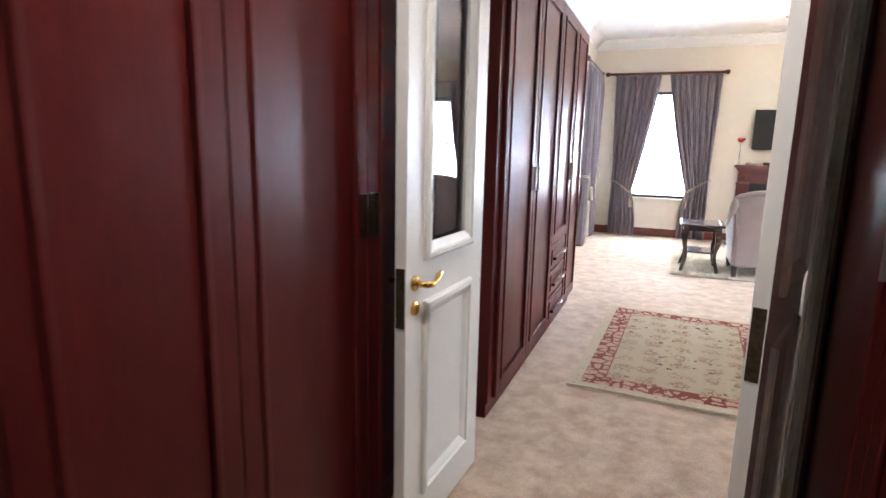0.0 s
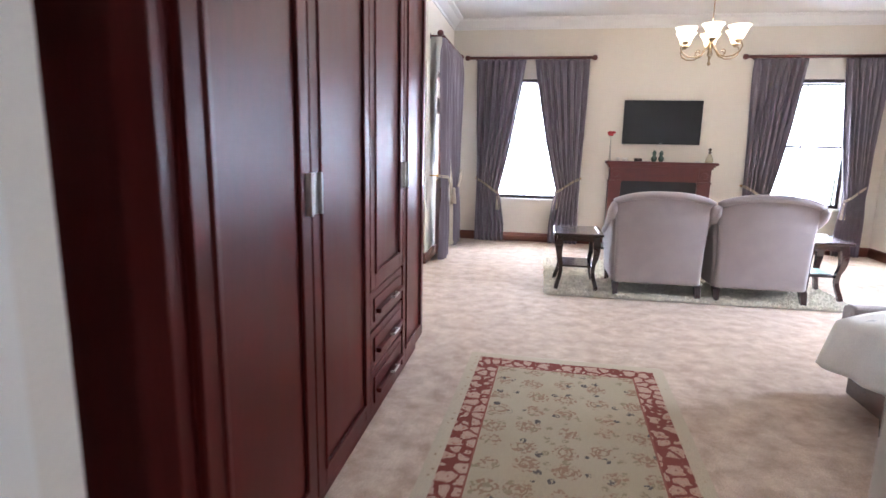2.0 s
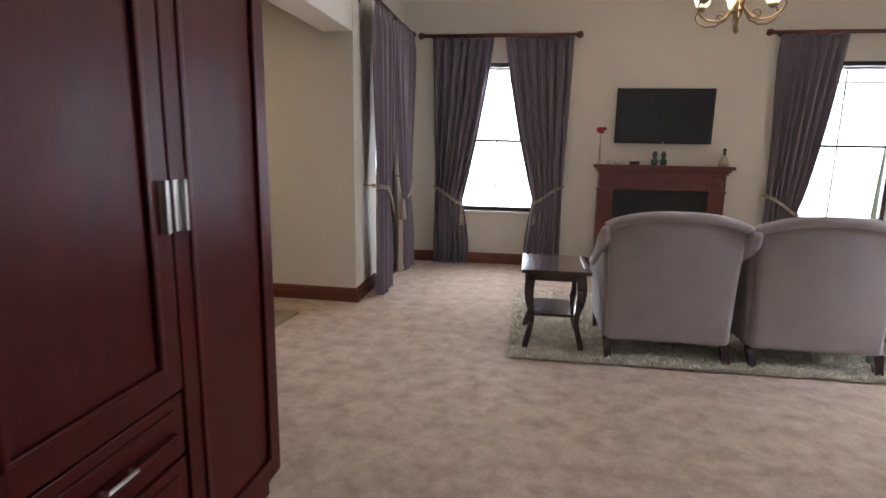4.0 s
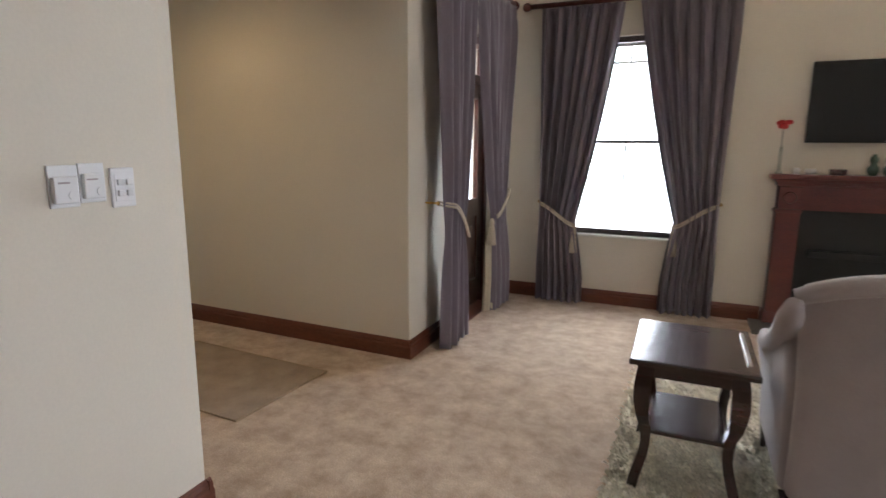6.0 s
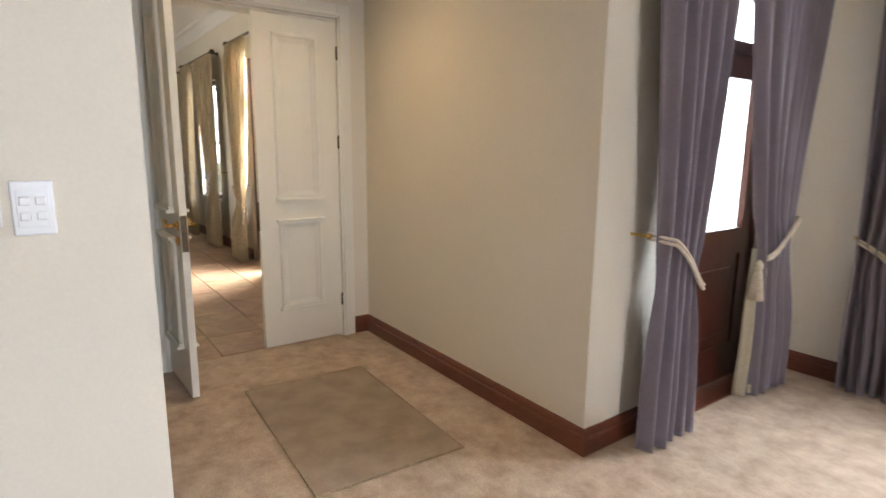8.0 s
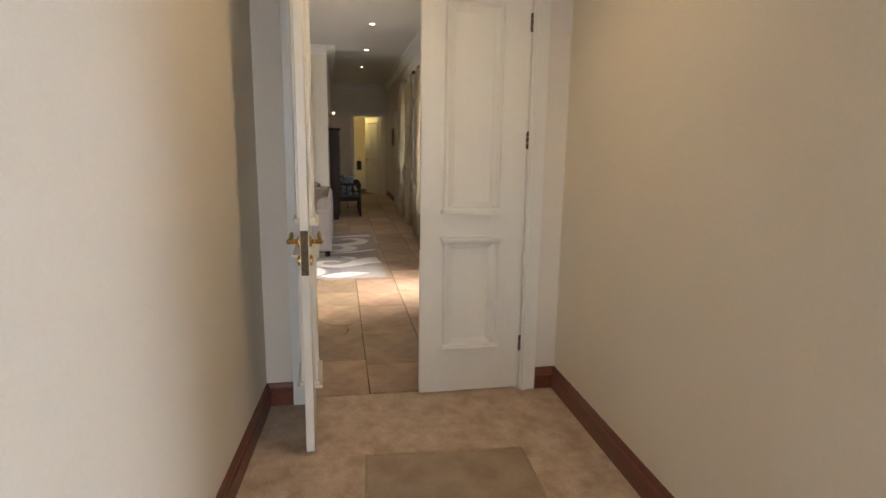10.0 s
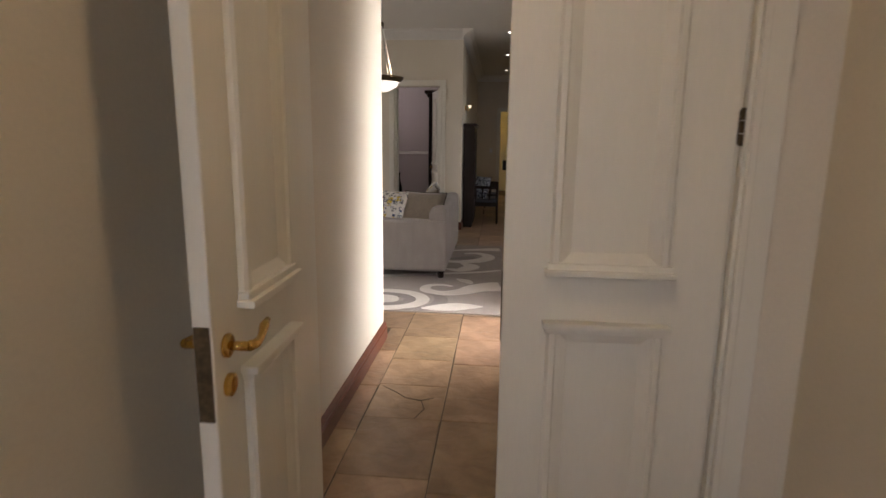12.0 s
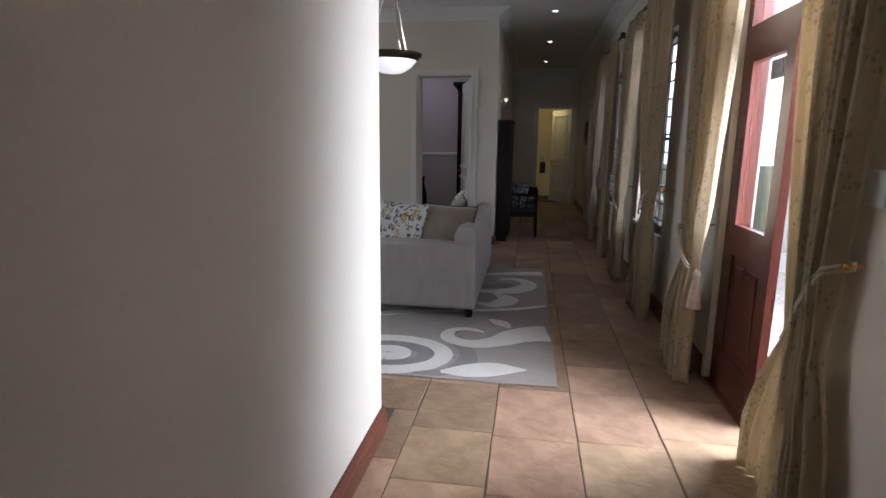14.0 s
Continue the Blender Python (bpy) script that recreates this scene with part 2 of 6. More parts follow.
def soften(ob, w, seg=2):
    md = ob.modifiers.new("edges", "BEVEL")
    md.width, md.segments, md.limit_method = w, seg, "ANGLE"
    for p in ob.data.polygons:
        p.use_smooth = True
    return ob


def wall_mesh(p0, p1, thick, z0, z1, openings=()):
    """A wall from p0 to p1 whose face is on that line and whose body lies to the left of the way; openings: (from, to, bottom, top) along it."""
    p0, p1 = Vector((*p0, 0)), Vector((*p1, 0))
    d = (p1 - p0).normalized()
    L = (p1 - p0).length
    nrm = Vector((-d.y, d.x, 0)) * thick
    ss = sorted({0.0, L, *[v for o in openings for v in o[:2]]})
    zs = sorted({z0, z1, *[v for o in openings for v in o[2:]]})

    def solid(i, j):
        if not (0 <= i < len(ss) - 1 and 0 <= j < len(zs) - 1):
            return False
        s, z = (ss[i] + ss[i + 1]) / 2, (zs[j] + zs[j + 1]) / 2
        return not any(a < s < b and c < z < e for a, b, c, e in openings)
    bm = bmesh.new()
    cache = {}

    def vert(i, j, k):
        if (i, j, k) not in cache:
            cache[i, j, k] = bm.verts.new(p0 + d * ss[i] + nrm * k + Vector((0, 0, zs[j])))
        return cache[i, j, k]
    for i in range(len(ss) - 1):
        for j in range(len(zs) - 1):
            if not solid(i, j):
                continue
            for k in (0, 1):
                bm.faces.new([vert(a, b, k) for a, b in ((i, j), (i + 1, j), (i + 1, j + 1), (i, j + 1))])
            for di, dj, e0, e1 in ((-1, 0, (i, j), (i, j + 1)), (1, 0, (i + 1, j), (i + 1, j + 1)), (0, -1, (i, j), (i + 1, j)), (0, 1, (i, j + 1), (i + 1, j + 1))):
                if not solid(i + di, j + dj):
                    bm.faces.new((vert(*e0, 0), vert(*e1, 0), vert(*e1, 1), vert(*e0, 1)))
    return bm


def moulding(bm, p0, p1, profile, side=1):
    """A straight moulding: profile of (out, height) pairs, standing out to the right (side=1) or left of the way from p0 to p1."""
    p0, p1 = Vector(p0), Vector(p1)
    d = (p1 - p0).normalized()
    o = Vector((d.y, -d.x, 0)) * side
    a = [bm.verts.new(p0 + o * u + Vector((0, 0, v))) for u, v in profile]
    b = [bm.verts.new(p1 + o * u + Vector((0, 0, v))) for u, v in profile]
    n = len(profile)
    for k in range(n):
        bm.faces.new((a[k], a[(k + 1) % n], b[(k + 1) % n], b[k]))
    bm.faces.new(a)
    bm.faces.new(b[::-1])
    return bm


SKIRTING = [(0, 0), (0.024, 0), (0.024, 0.085), (0.016, 0.095), (0.018, 0.108), (0.008, 0.13), (0, 0.135)]
CORNICE = [(0, 0), (0.012, 0), (0.02, 0.03), (0.05, 0.06), (0.1, 0.11), (0.15, 0.13), (0.16, 0.15), (0, 0.15)]

# ---- the large structure ----
CEIL, HCEIL = 3.36, 3.35
ground = structure("ground", boxes((-400, 400, -400, 400, -0.35, -0.12)), mat("dry_lawn", (0.09, 0.12, 0.035), (0.14, 0.13, 0.06), rough=0.95, scale=0.8, fine=20, bump=0.5), "mown garden lawn around the house", "lawn")
structure("floor_bedroom", boxes((-1.1, 5.2, -2.2, 10.1, -0.1, 0.0), (-3.47, -1.1, 5.9, 8.2, -0.1, 0.0)), CARPET, "worn beige cut-pile fitted carpet", "carpet")
structure("floor_hall", boxes((-22, -3.475, 0.8, 8.3, -0.1, -0.006)), GROUT, "sandy grout bed under the flagstones", "floor")
structure("pavement", boxes((-12, -3.3, 8.31, 11.5, -0.115, -0.02), (-3.2, -1.3, 8.3, 11.5, -0.115, -0.02)), mat("veranda_paving", (0.62, 0.55, 0.46), (0.5, 0.44, 0.36), rough=0.8, scale=3, fine=30, bump=0.2), "pale paved veranda outside the doors", "paving")

structure("wall_north", wall_mesh((-1.08, 9.97), (5.1, 9.97), 0.2, 0, CEIL, [(0.58, 1.78, 0.68, 2.5), (4.51, 5.71, 0.68, 2.5)]), WALL, "cream painted bedroom wall with two windows", "wall")
structure("wall_west", wall_mesh((-1.08, 7.892), (-1.08, 10.17), 0.2, 0, CEIL, [(0.728, 1.728, 0.0, 2.45)]), WALL, "cream painted wall with the garden door", "wall")
structure("wall_switches", wall_mesh((-1.08, 1.80), (-1.08, 6.023), 0.2, 0, CEIL), WALL, "cream painted wall with light switches", "wall")
structure("wall_passage_left", wall_mesh((-1.0815, 6.03), (-3.42, 6.17), 0.15, 0, CEIL), WALL, "cream painted passage wall", "wall")
structure("wall_passage_right", wall_mesh((-3.42, 7.94), (-1.0815, 7.885), 0.15, 0, CEIL), WALL, "cream painted passage wall", "wall")
structure("wall_passage_header", boxes((-1.36, -1.084, 6.045, 7.882, 2.47, CEIL)), WALL, "cream painted header over the passage mouth", "wall")
structure("wall_doors", wall_mesh((-3.42, 5.9), (-3.42, 8.088), 0.15, 0, HCEIL, [(0.52, 1.80, 0.0, 2.445)]), WALL, "cream wall around the white double doors", "wall")
structure("wall_south", wall_mesh((5.1, 1.95), (-1.08, 1.95), 0.15, 0, CEIL, [(4.305, 5.65, 0.0, 2.45)]), WALL, "cream wall with the dressing room doorway", "wall")
structure("wall_east", wall_mesh((5.1, 10.17), (5.1, 1.80), 0.2, 0, CEIL, [(3.22, 4.22, 0.0, 2.06)]), WALL, "cream bedroom wall with a second garden door", "wall")
structure("ceiling_bedroom", boxes((-1.1, 5.3, 1.8, 10.17, CEIL, CEIL + 0.1)), CEILING, "white plastered bedroom ceiling", "ceiling")
structure("ceiling_passage", boxes((-3.42, -1.383, 6.0, 8.1, 2.95, 3.05)), CEILING, "white plastered passage ceiling", "ceiling")
structure("wall_dressing", boxes((-1.4, -1.25, -2.3, 1.80, 0, 3), (1.45, 1.6, -2.3, 1.80, 0, 3), (-1.25, 1.45, -2.3, -2.15, 0, 3)), WALL, "plain dressing room walls", "wall")
structure("ceiling_dressing", boxes((-1.4, 1.6, -2.3, 1.797, 3.0, 3.1)), CEILING, "white dressing room ceiling", "ceiling")

# hall, living room and corridor
structure("wall_hall_left", wall_mesh((-3.573, 6.193), (-5.845, 6.193), 0.25, 0, HCEIL), WALL, "cream painted hall wall washed with daylight", "wall")
structure("wall_hall_right", wall_mesh((-18.1, 8.09), (-3.573, 8.09), 0.2, 0, HCEIL, [(11.2, 12.55, 0.0, 2.62), (8.5, 9.7, 0.7, 2.5), (5.8, 7.0, 0.7, 2.5)]), WALL, "cream hall wall with garden door and barred windows", "wall")
structure("wall_living", wall_mesh((-11.5, 0.9), (-11.5, 6.40), 0.2, 0, HCEIL, [(4.34, 5.12, 0.0, 2.45)]), WALL, "cream living room wall with a doorway", "wall")
structure("wall_corridor", wall_mesh((-11.703, 6.40), (-17.9, 6.40), 0.2, 0, HCEIL), WALL, "cream corridor wall", "wall")
structure("wall_corridor_end", wall_mesh((-17.9, 6.2), (-17.9, 8.088), 0.2, 0, HCEIL, [(0.87, 1.73, 0.0, 2.4)]), WALL, "corridor end wall with a doorway", "wall")
structure("wall_living_south", wall_mesh((-3.4, 1.0), (-11.497, 1.0), 0.2, 0, HCEIL, [(3.3, 6.3, 0.8, 2.6)]), WALL, "cream living room wall with a wide window", "wall")
structure("wall_living_east", wall_mesh((-3.6, 5.937), (-3.6, 1.003), -0.2, 0, HCEIL), WALL, "cream living room wall", "wall")
structure("ceiling_hall", boxes((-18.1, -3.573, 0.8, 8.29, HCEIL, HCEIL + 0.1)), CEILING, "white plastered hall ceiling", "ceiling")
PINK = mat("pale_plum_paint", (0.55, 0.48, 0.46), (0.5, 0.44, 0.42), rough=0.8, scale=1, fine=60, fine_mix=0.02)
structure("wall_back_room", boxes((-14.6, -14.5, 2, 6.19, 0, 3.2), (-14.5, -11.71, 1.9, 2.0, 0, 3.2), (-14.6, -11.71, 1.9, 6.19, 3.2, 3.3)), PINK, "pale plum walls of the room behind", "wall")
structure("trim_dado_rail", moulding(bmesh.new(), (-14.5, 2, 1.25), (-14.5, 6.19, 1.25), [(0, 0), (0.03, 0.01), (0.03, 0.05), (0, 0.07)]), WHITE, "white dado rail", "rail")
# plaster colour carries the yellow lamplight of the end room
YELLOW = mat("plaster_lamp_yellow", (0.72, 0.62, 0.38), (0.66, 0.56, 0.33), rough=0.8, scale=1, fine=60, fine_mix=0.02)
structure("wall_end_room", boxes((-20.3, -20.2, 6.2, 9.0, 0, 3.0), (-20.2, -18.11, 6.2, 6.3, 0, 3.0), (-20.2, -18.11, 8.9, 9.0, 0, 3.0), (-20.2, -18.11, 6.3, 8.9, 2.9, 3.0)), YELLOW, "end room walls with the lamp's warm yellow in their colour", "wall")

# skirting boards and cornices
bm = bmesh.new()
for a, b in (((-1.08, 9.97), (1.33, 9.97)), ((2.86, 9.97), (5.1, 9.97)), ((5.1, 9.97), (5.1, 1.95)), ((5.1, 1.95), (0.90, 1.95)), ((-1.08, 4.97), (-1.08, 6.054)),
             ((-1.08, 7.861), (-1.08, 8.55)), ((-1.08, 9.68), (-1.08, 9.97)), ((-1.056, 6.029), (-3.42, 6.17)), ((-3.42, 6.17), (-3.42, 6.33)), ((-3.42, 7.80), (-3.42, 7.94)), ((-3.42, 7.94), (-1.056, 7.884)),
             ((-3.6, 6.193), (-5.869, 6.193)), ((-18, 8.09), (-6.95, 8.09)), ((-5.40, 8.09), (-3.6, 8.09)), ((-11.7, 6.40), (-17.9, 6.40)), ((-11.5, 1.0), (-11.5, 5.15)), ((-11.5, 6.12), (-11.5, 6.40)), ((-11.476, 6.4), (-11.7, 6.4)), ((-5.845, 6.193), (-5.845, 5.94))):
    moulding(bm, (*a, 0.0), (*b, 0.0), SKIRTING)
structure("baseboard", bm, SKIRT, "red-brown stained wooden skirting board", "skirting board")
bm = bmesh.new()
for a, b in (((-1.08, 9.97), (5.1, 9.97)), ((5.1, 9.97), (5.1, 1.95)), ((5.1, 1.95), (-1.08, 1.95)), ((-1.08, 1.95), (-1.08, 9.97))):
    moulding(bm, (*a, CEIL - 0.15), (*b, CEIL - 0.15), CORNICE)
for a, b in (((-3.573, 6.193), (-5.845, 6.193)), ((-18, 8.09), (-3.573, 8.09)), ((-11.5, 1.0), (-11.5, 6.40)), ((-11.34, 6.40), (-17.9, 6.40)), ((-17.9, 6.4), (-17.9, 8.09)), ((-5.845, 6.193), (-5.845, 5.94))):
    moulding(bm, (*a, HCEIL - 0.15), (*b, HCEIL - 0.15), CORNICE)
structure("trim_cornice", bm, CEILING, "white moulded plaster cornice", "cornice")


def casing(name, axis, at, a0, a1, top, w=0.1, d=0.03, side=1):
    """A white architrave round an opening; axis: the wall's fixed axis."""
    bm = bmesh.new()
    o0, o1 = sorted((at, at + side * d))
    i0, i1 = sorted((at, at + side * (d + 0.014)))
    spans = [((a0 - w, a0, 0, top + w), (a0 - w * 0.35, a0 - 0.012, 0, top + w * 0.35)), ((a1, a1 + w, 0, top + w), (a1 + 0.012, a1 + w * 0.35, 0, top + w * 0.35)), ((a0, a1, top, top + w), (a0 - 0.012, a1 + 0.012, top + 0.012, top + w * 0.35))]
    for (p, q, r, s), (p2, q2, r2, s2) in spans:
        for lo, hi, (u0, u1, v0, v1) in ((o0, o1, (p, q, r, s)), (i0, i1, (p2, q2, r2, s2))):
            if axis == "x":
                box(bm, lo, hi, u0, u1, v0, v1, bev=0.004)
            else:
                box(bm, u0, u1, lo, hi, v0, v1, bev=0.004)
    return structure(name, bm, WHITE, "white painted moulded door casing", "door casing")


casing("trim_casing_passage", "x", -3.42, 6.42, 7.70, 2.445)
casing("trim_casing_passage_hall", "x", -3.57, 6.42, 7.70, 2.445, side=-1)
casing("trim_casing_living", "x", -11.5, 5.24, 6.02, 2.45)
casing("trim_casing_end", "x", -17.9, 7.07, 7.93, 2.4)
casing("trim_casing_dressing", "y", 1.80, -0.55, 0.795, 2.45, side=-1)
structure("trim_jamb", boxes((-3.57, -3.42, 6.42, 6.44, 0, 2.43), (-3.57, -3.42, 7.68, 7.70, 0, 2.43), (-3.57, -3.42, 6.42, 7.70, 2.425, 2.443), (-11.7, -11.5, 5.24, 5.27, 0, 2.42), (-11.7, -11.5, 5.99, 6.02, 0, 2.42)), WHITE, "white door lining", "door lining")


# ---- doors ----
def leaf_panel(bm, a0, a1, z0, z1, th, raised=0.015, ledges=True):
    """Moulded frame of a door panel on both faces of a leaf that lies along x with its middle at y=0."""
    profile = ((0.045, 0.0), (0.045, 0.75), (0.037, 1.15), (0.022, 1.2), (0.016, 0.8), (0.004, 0.55), (-0.012, 0.12), (-0.016, 0.0))
    for s in (-1, 1):
        rings = []
        for w, h in profile:
            y = s * (th / 2 + raised * 1.25 * h)
            rings.append([bm.verts.new(p) for p in ((a0 - w, y, z0 - w), (a1 + w, y, z0 - w), (a1 + w, y, z1 + w), (a0 - w, y, z1 + w))])
        for p, q in zip(rings, rings[1:]):
            for k in range(4):
                n = (k + 1) % 4
                bm.faces.new((p[k], p[n], q[n], q[k]) if s < 0 else (q[k], q[n], p[n], p[k]))
        for z in ((z0,) if z1 > 1.5 else (z0, z1)) if ledges else ():
            k = -1 if z == z0 else 1
            for w, h0, h1, out in ((0.052, 0.014, 0.038, 0.028), (0.060, 0.032, 0.050, 0.042)):
                lo, hi = sorted((s * th / 2, s * (th / 2 + out)))
                e0, e1 = sorted((z + k * h0, z + k * h1))
                box(bm, a0 - w, a1 + w, lo, hi, e0, e1, bev=0.003)
    return bm


def lever(parent, x, z, th, way, lock=True):
    """A brass lever handle with rose and key plate on both faces."""
    for s in (-1, 1):
        y = s * th / 2
        bm = bmesh.new()
        sweep(bm, [(x, y, z), (x, y + s * 0.008, z), (x, y + s * 0.012, z)], [0.027, 0.027, 0.02], n=16)
        sweep(bm, [(x, y, z), (x, y + s * 0.05, z)], 0.011, n=10)
        sweep(bm, [(x, y + s * 0.05, z), (x + way * 0.03, y + s * 0.055, z - 0.004), (x + way * 0.07, y + s * 0.05, z - 0.002), (x + way * 0.1, y + s * 0.045, z + 0.012), (x + way * 0.125, y + s * 0.045, z + 0.022)],
              [0.012, 0.011, 0.009, 0.012, 0.007], n=10)
        part("lever_handle", bm, BRASS, parent, "polished brass lever handle", smooth=True)
        if lock:
            bm = bmesh.new()
            sweep(bm, [(x, y, z - 0.09), (x, y + s * 0.01, z - 0.09), (x, y + s * 0.013, z - 0.09)], [0.026, 0.026, 0.018], n=16)
            box(bm, x - 0.004, x + 0.004, y + s * 0.013 - 0.002, y + s * 0.013 + 0.002, z - 0.105, z - 0.075)
            part("key_plate", bm, BRASS, parent, "brass key escutcheon")


def panelled_leaf(name, hinge, angle, width, height, label, glazed=False, handle=True, z0=0.018, lock_z=1.06, lever_way=-1, plates=True, hinge_face=-1):
    """A door leaf along local x from its hinge; the lock edge is at x = width."""
    th = 0.042
    e = thing(name, (0, 0, 0), label, "door", kind="structure")
    a0, a1 = (0.19, width - 0.17) if glazed else (0.20, width - 0.18)
    mid0, mid1 = lock_z - 0.08, lock_z + 0.07
    slab = bmesh.new()
    if glazed:
        for s in ((0, a0, -th / 2, th / 2, z0, height), (a1, width, -th / 2, th / 2, z0, height), (a0, a1, -th / 2, th / 2, z0, mid1), (a0, a1, -th / 2, th / 2, height - 0.13, height)):
            box(slab, *s)
    else:
        box(slab, 0, width, -th / 2, th / 2, z0, height, bev=0.004)
    body = part("leaf", slab, WHITE, e)
    bm = leaf_panel(bmesh.new(), a0, a1, z0 + (0.22 if glazed else 0.325), mid0 - 0.045, th, ledges=not glazed)
    leaf_panel(bm, a0, a1, mid1 + 0.045, height - 0.17, th, ledges=not glazed)
    part("panel_moulding", bm, WHITE, e)
    if glazed:
        pane = part("pane", boxes((a0 - 0.005, a1 + 0.005, -0.003, 0.003, mid1, height - 0.13)), DOORGLASS, e, "dark reflecting glass pane")
    if handle:
        lever(e, width - 0.06, lock_z, th, lever_way)
    if plates:
        part("lock_plate", boxes((width - 0.001, width + 0.003, -0.017, 0.017, lock_z - 0.15, lock_z + 0.06)), OLDLOCK, e, "tarnished lock plate on the door edge")
    for hz in (0.31, 1.55, 2.2):
        bm = bmesh.new()
        hy = hinge_face * (th / 2 + 0.006)
        for q in range(3):
            sweep(bm, [(-0.004, hy, hz - 0.05 + 0.035 * q), (-0.004, hy, hz - 0.019 + 0.035 * q)], 0.006, n=8)
        lo, hi = sorted((hinge_face * th / 2, hinge_face * (th / 2 + 0.004)))
        box(bm, 0.0, 0.004, lo, hi, hz - 0.045, hz + 0.045)
        part("hinge", bm, OLDLOCK, e, "tarnished butt hinge")
    e.location = (*hinge, 0)
    e.rotation_euler = (0, 0, radians(angle))
    return e


DOORGLASS = clear_glass("door_pane_glass", (0.4, 0.36, 0.38))
# passage pair: one shut, one standing open
panelled_leaf("door_1", (-3.425, 7.69), -90, 0.625, 2.42, "white painted two-panel door leaf standing shut", handle=False, hinge_face=1)
panelled_leaf("door_2", (-3.425, 6.43), 1.5, 0.60, 2.42, "white painted two-panel door leaf standing open")
# dressing room pair, both open
panelled_leaf("door_3", (-0.475, 1.77), -93, 0.70, 2.42, "white door leaf with glass pane standing open", glazed=True, lever_way=-1, lock_z=1.04)
panelled_leaf("door_4", (0.765, 1.77), -107.2, 0.715, 2.42, "white door leaf with glass pane standing open", glazed=True, handle=False, lock_z=1.04)


# ---- dressing room cabinets ----
def wood_door(parent, axis_x, y0, y1, z0, z1, way, handle_side=0, handle_z=1.3, name="door", metal=STEEL):
    """A framed mahogany cabinet door on the plane x = axis_x, facing way along x."""
    f, w = axis_x, way

    def bx(d0, d1, *r, bev=0.0):
        lo, hi = sorted((f + w * d0, f + w * d1))
        return box(bmesh.new(), lo, hi, *r, bev=bev)
    st = 0.085
    d = part(name, bx(0, 0.018, y0 + 0.002, y1 - 0.002, z0, z1), MAHOGANY, parent)
    for q in ((y0 + 0.002, y0 + st), (y1 - st, y1 - 0.002)):
        part("stile", bx(0.018, 0.026, *q, z0, z1, bev=0.003), MAHOGANY, d)
    for q in ((z0, z0 + st), (z1 - st, z1)):
        part("rail", bx(0.018, 0.026, y0 + st, y1 - st, *q, bev=0.003), MAHOGANY, d)
    for q in ((y0 + st - 0.008, y0 + st + 0.014), (y1 - st - 0.014, y1 - st + 0.008)):
        part("bead", bx(0.02, 0.034, *q, z0 + st - 0.008, z1 - st + 0.008, bev=0.005), MAHOGANY, d)
    for q in ((z0 + st - 0.008, z0 + st + 0.014), (z1 - st - 0.014, z1 - st + 0.008)):
        part("bead", bx(0.02, 0.0335, y0 + st, y1 - st, *q, bev=0.005), MAHOGANY, d)
    if handle_side:
        y = (y0 + 0.028) if handle_side < 0 else (y1 - 0.028)
        k = y - 0.014 * handle_side
        bm = bx(0.026, 0.034, y - 0.022, y + 0.022, handle_z - 0.075, handle_z + 0.075, bev=0.003)
        lo, hi = sorted((f + w * 0.034, f + w * 0.05))
        box(bm, lo, hi, k - 0.004, k + 0.004, handle_z - 0.075, handle_z + 0.075, bev=0.002)
        part("handle", bm, metal, d, "satin metal flush pull")
    return d


for nm, x, way, ys, sides in (("dressing_cupboard", -0.68, 1, (-1.9, -1.25, -0.65, -0.07, 0.46, 1.10, 1.70), (0, 1, -1, 0, 1, -1)), ("dressing_cupboard", 0.86, -1, (-1.9, -1.25, -0.65, -0.07, 0.46, 1.08, 1.70), (1, -1, 1, -1, 1, -1))):
    e = thing(nm, (x - way * 0.3, 0, 0), "dark mahogany floor-to-ceiling dressing room cupboard", "cupboard", "dressing room cupboards")
    lo, hi = sorted((x, x - way * 0.55))
    part("carcass", boxes((lo, hi, -1.92, 1.72, 0.08, 2.6)), MAHOGANY, e)
    part("plinth", boxes((lo + 0.02, hi - 0.02, -1.92, 1.72, 0.0, 0.08)), MAHOGANY, e)
    for a, b, s in zip(ys, ys[1:], sides):
        # left pulls use dark bronze to put their lack of light into the colour
        wood_door(e, x, a, b, 0.1, 2.58, way, s, 1.27, metal=BRONZE if way > 0 else STEEL)

# ---- bedroom wardrobe ----
ward = thing("wardrobe", (-0.8, 3.6, 0), "tall mahogany built-in wardrobe with panelled doors and drawers", "wardrobe")
WF = -0.528
part("carcass", boxes((-1.075, WF, 2.20, 4.97, 0.10, 2.56), bev=0.004), MAHOGANY, ward)
part("plinth", boxes((-1.07, WF - 0.02, 2.23, 4.94, 0.0, 0.10)), MAHOGANY, ward)
for a, b, s in ((2.27, 2.965, 1), (2.97, 3.67, -1), (4.345, 4.965, -1)):
    wood_door(ward, WF, a, b, 0.115, 2.54, 1, s, 1.315)
wood_door(ward, WF, 3.675, 4.34, 0.765, 2.54, 1, 1, 1.315)
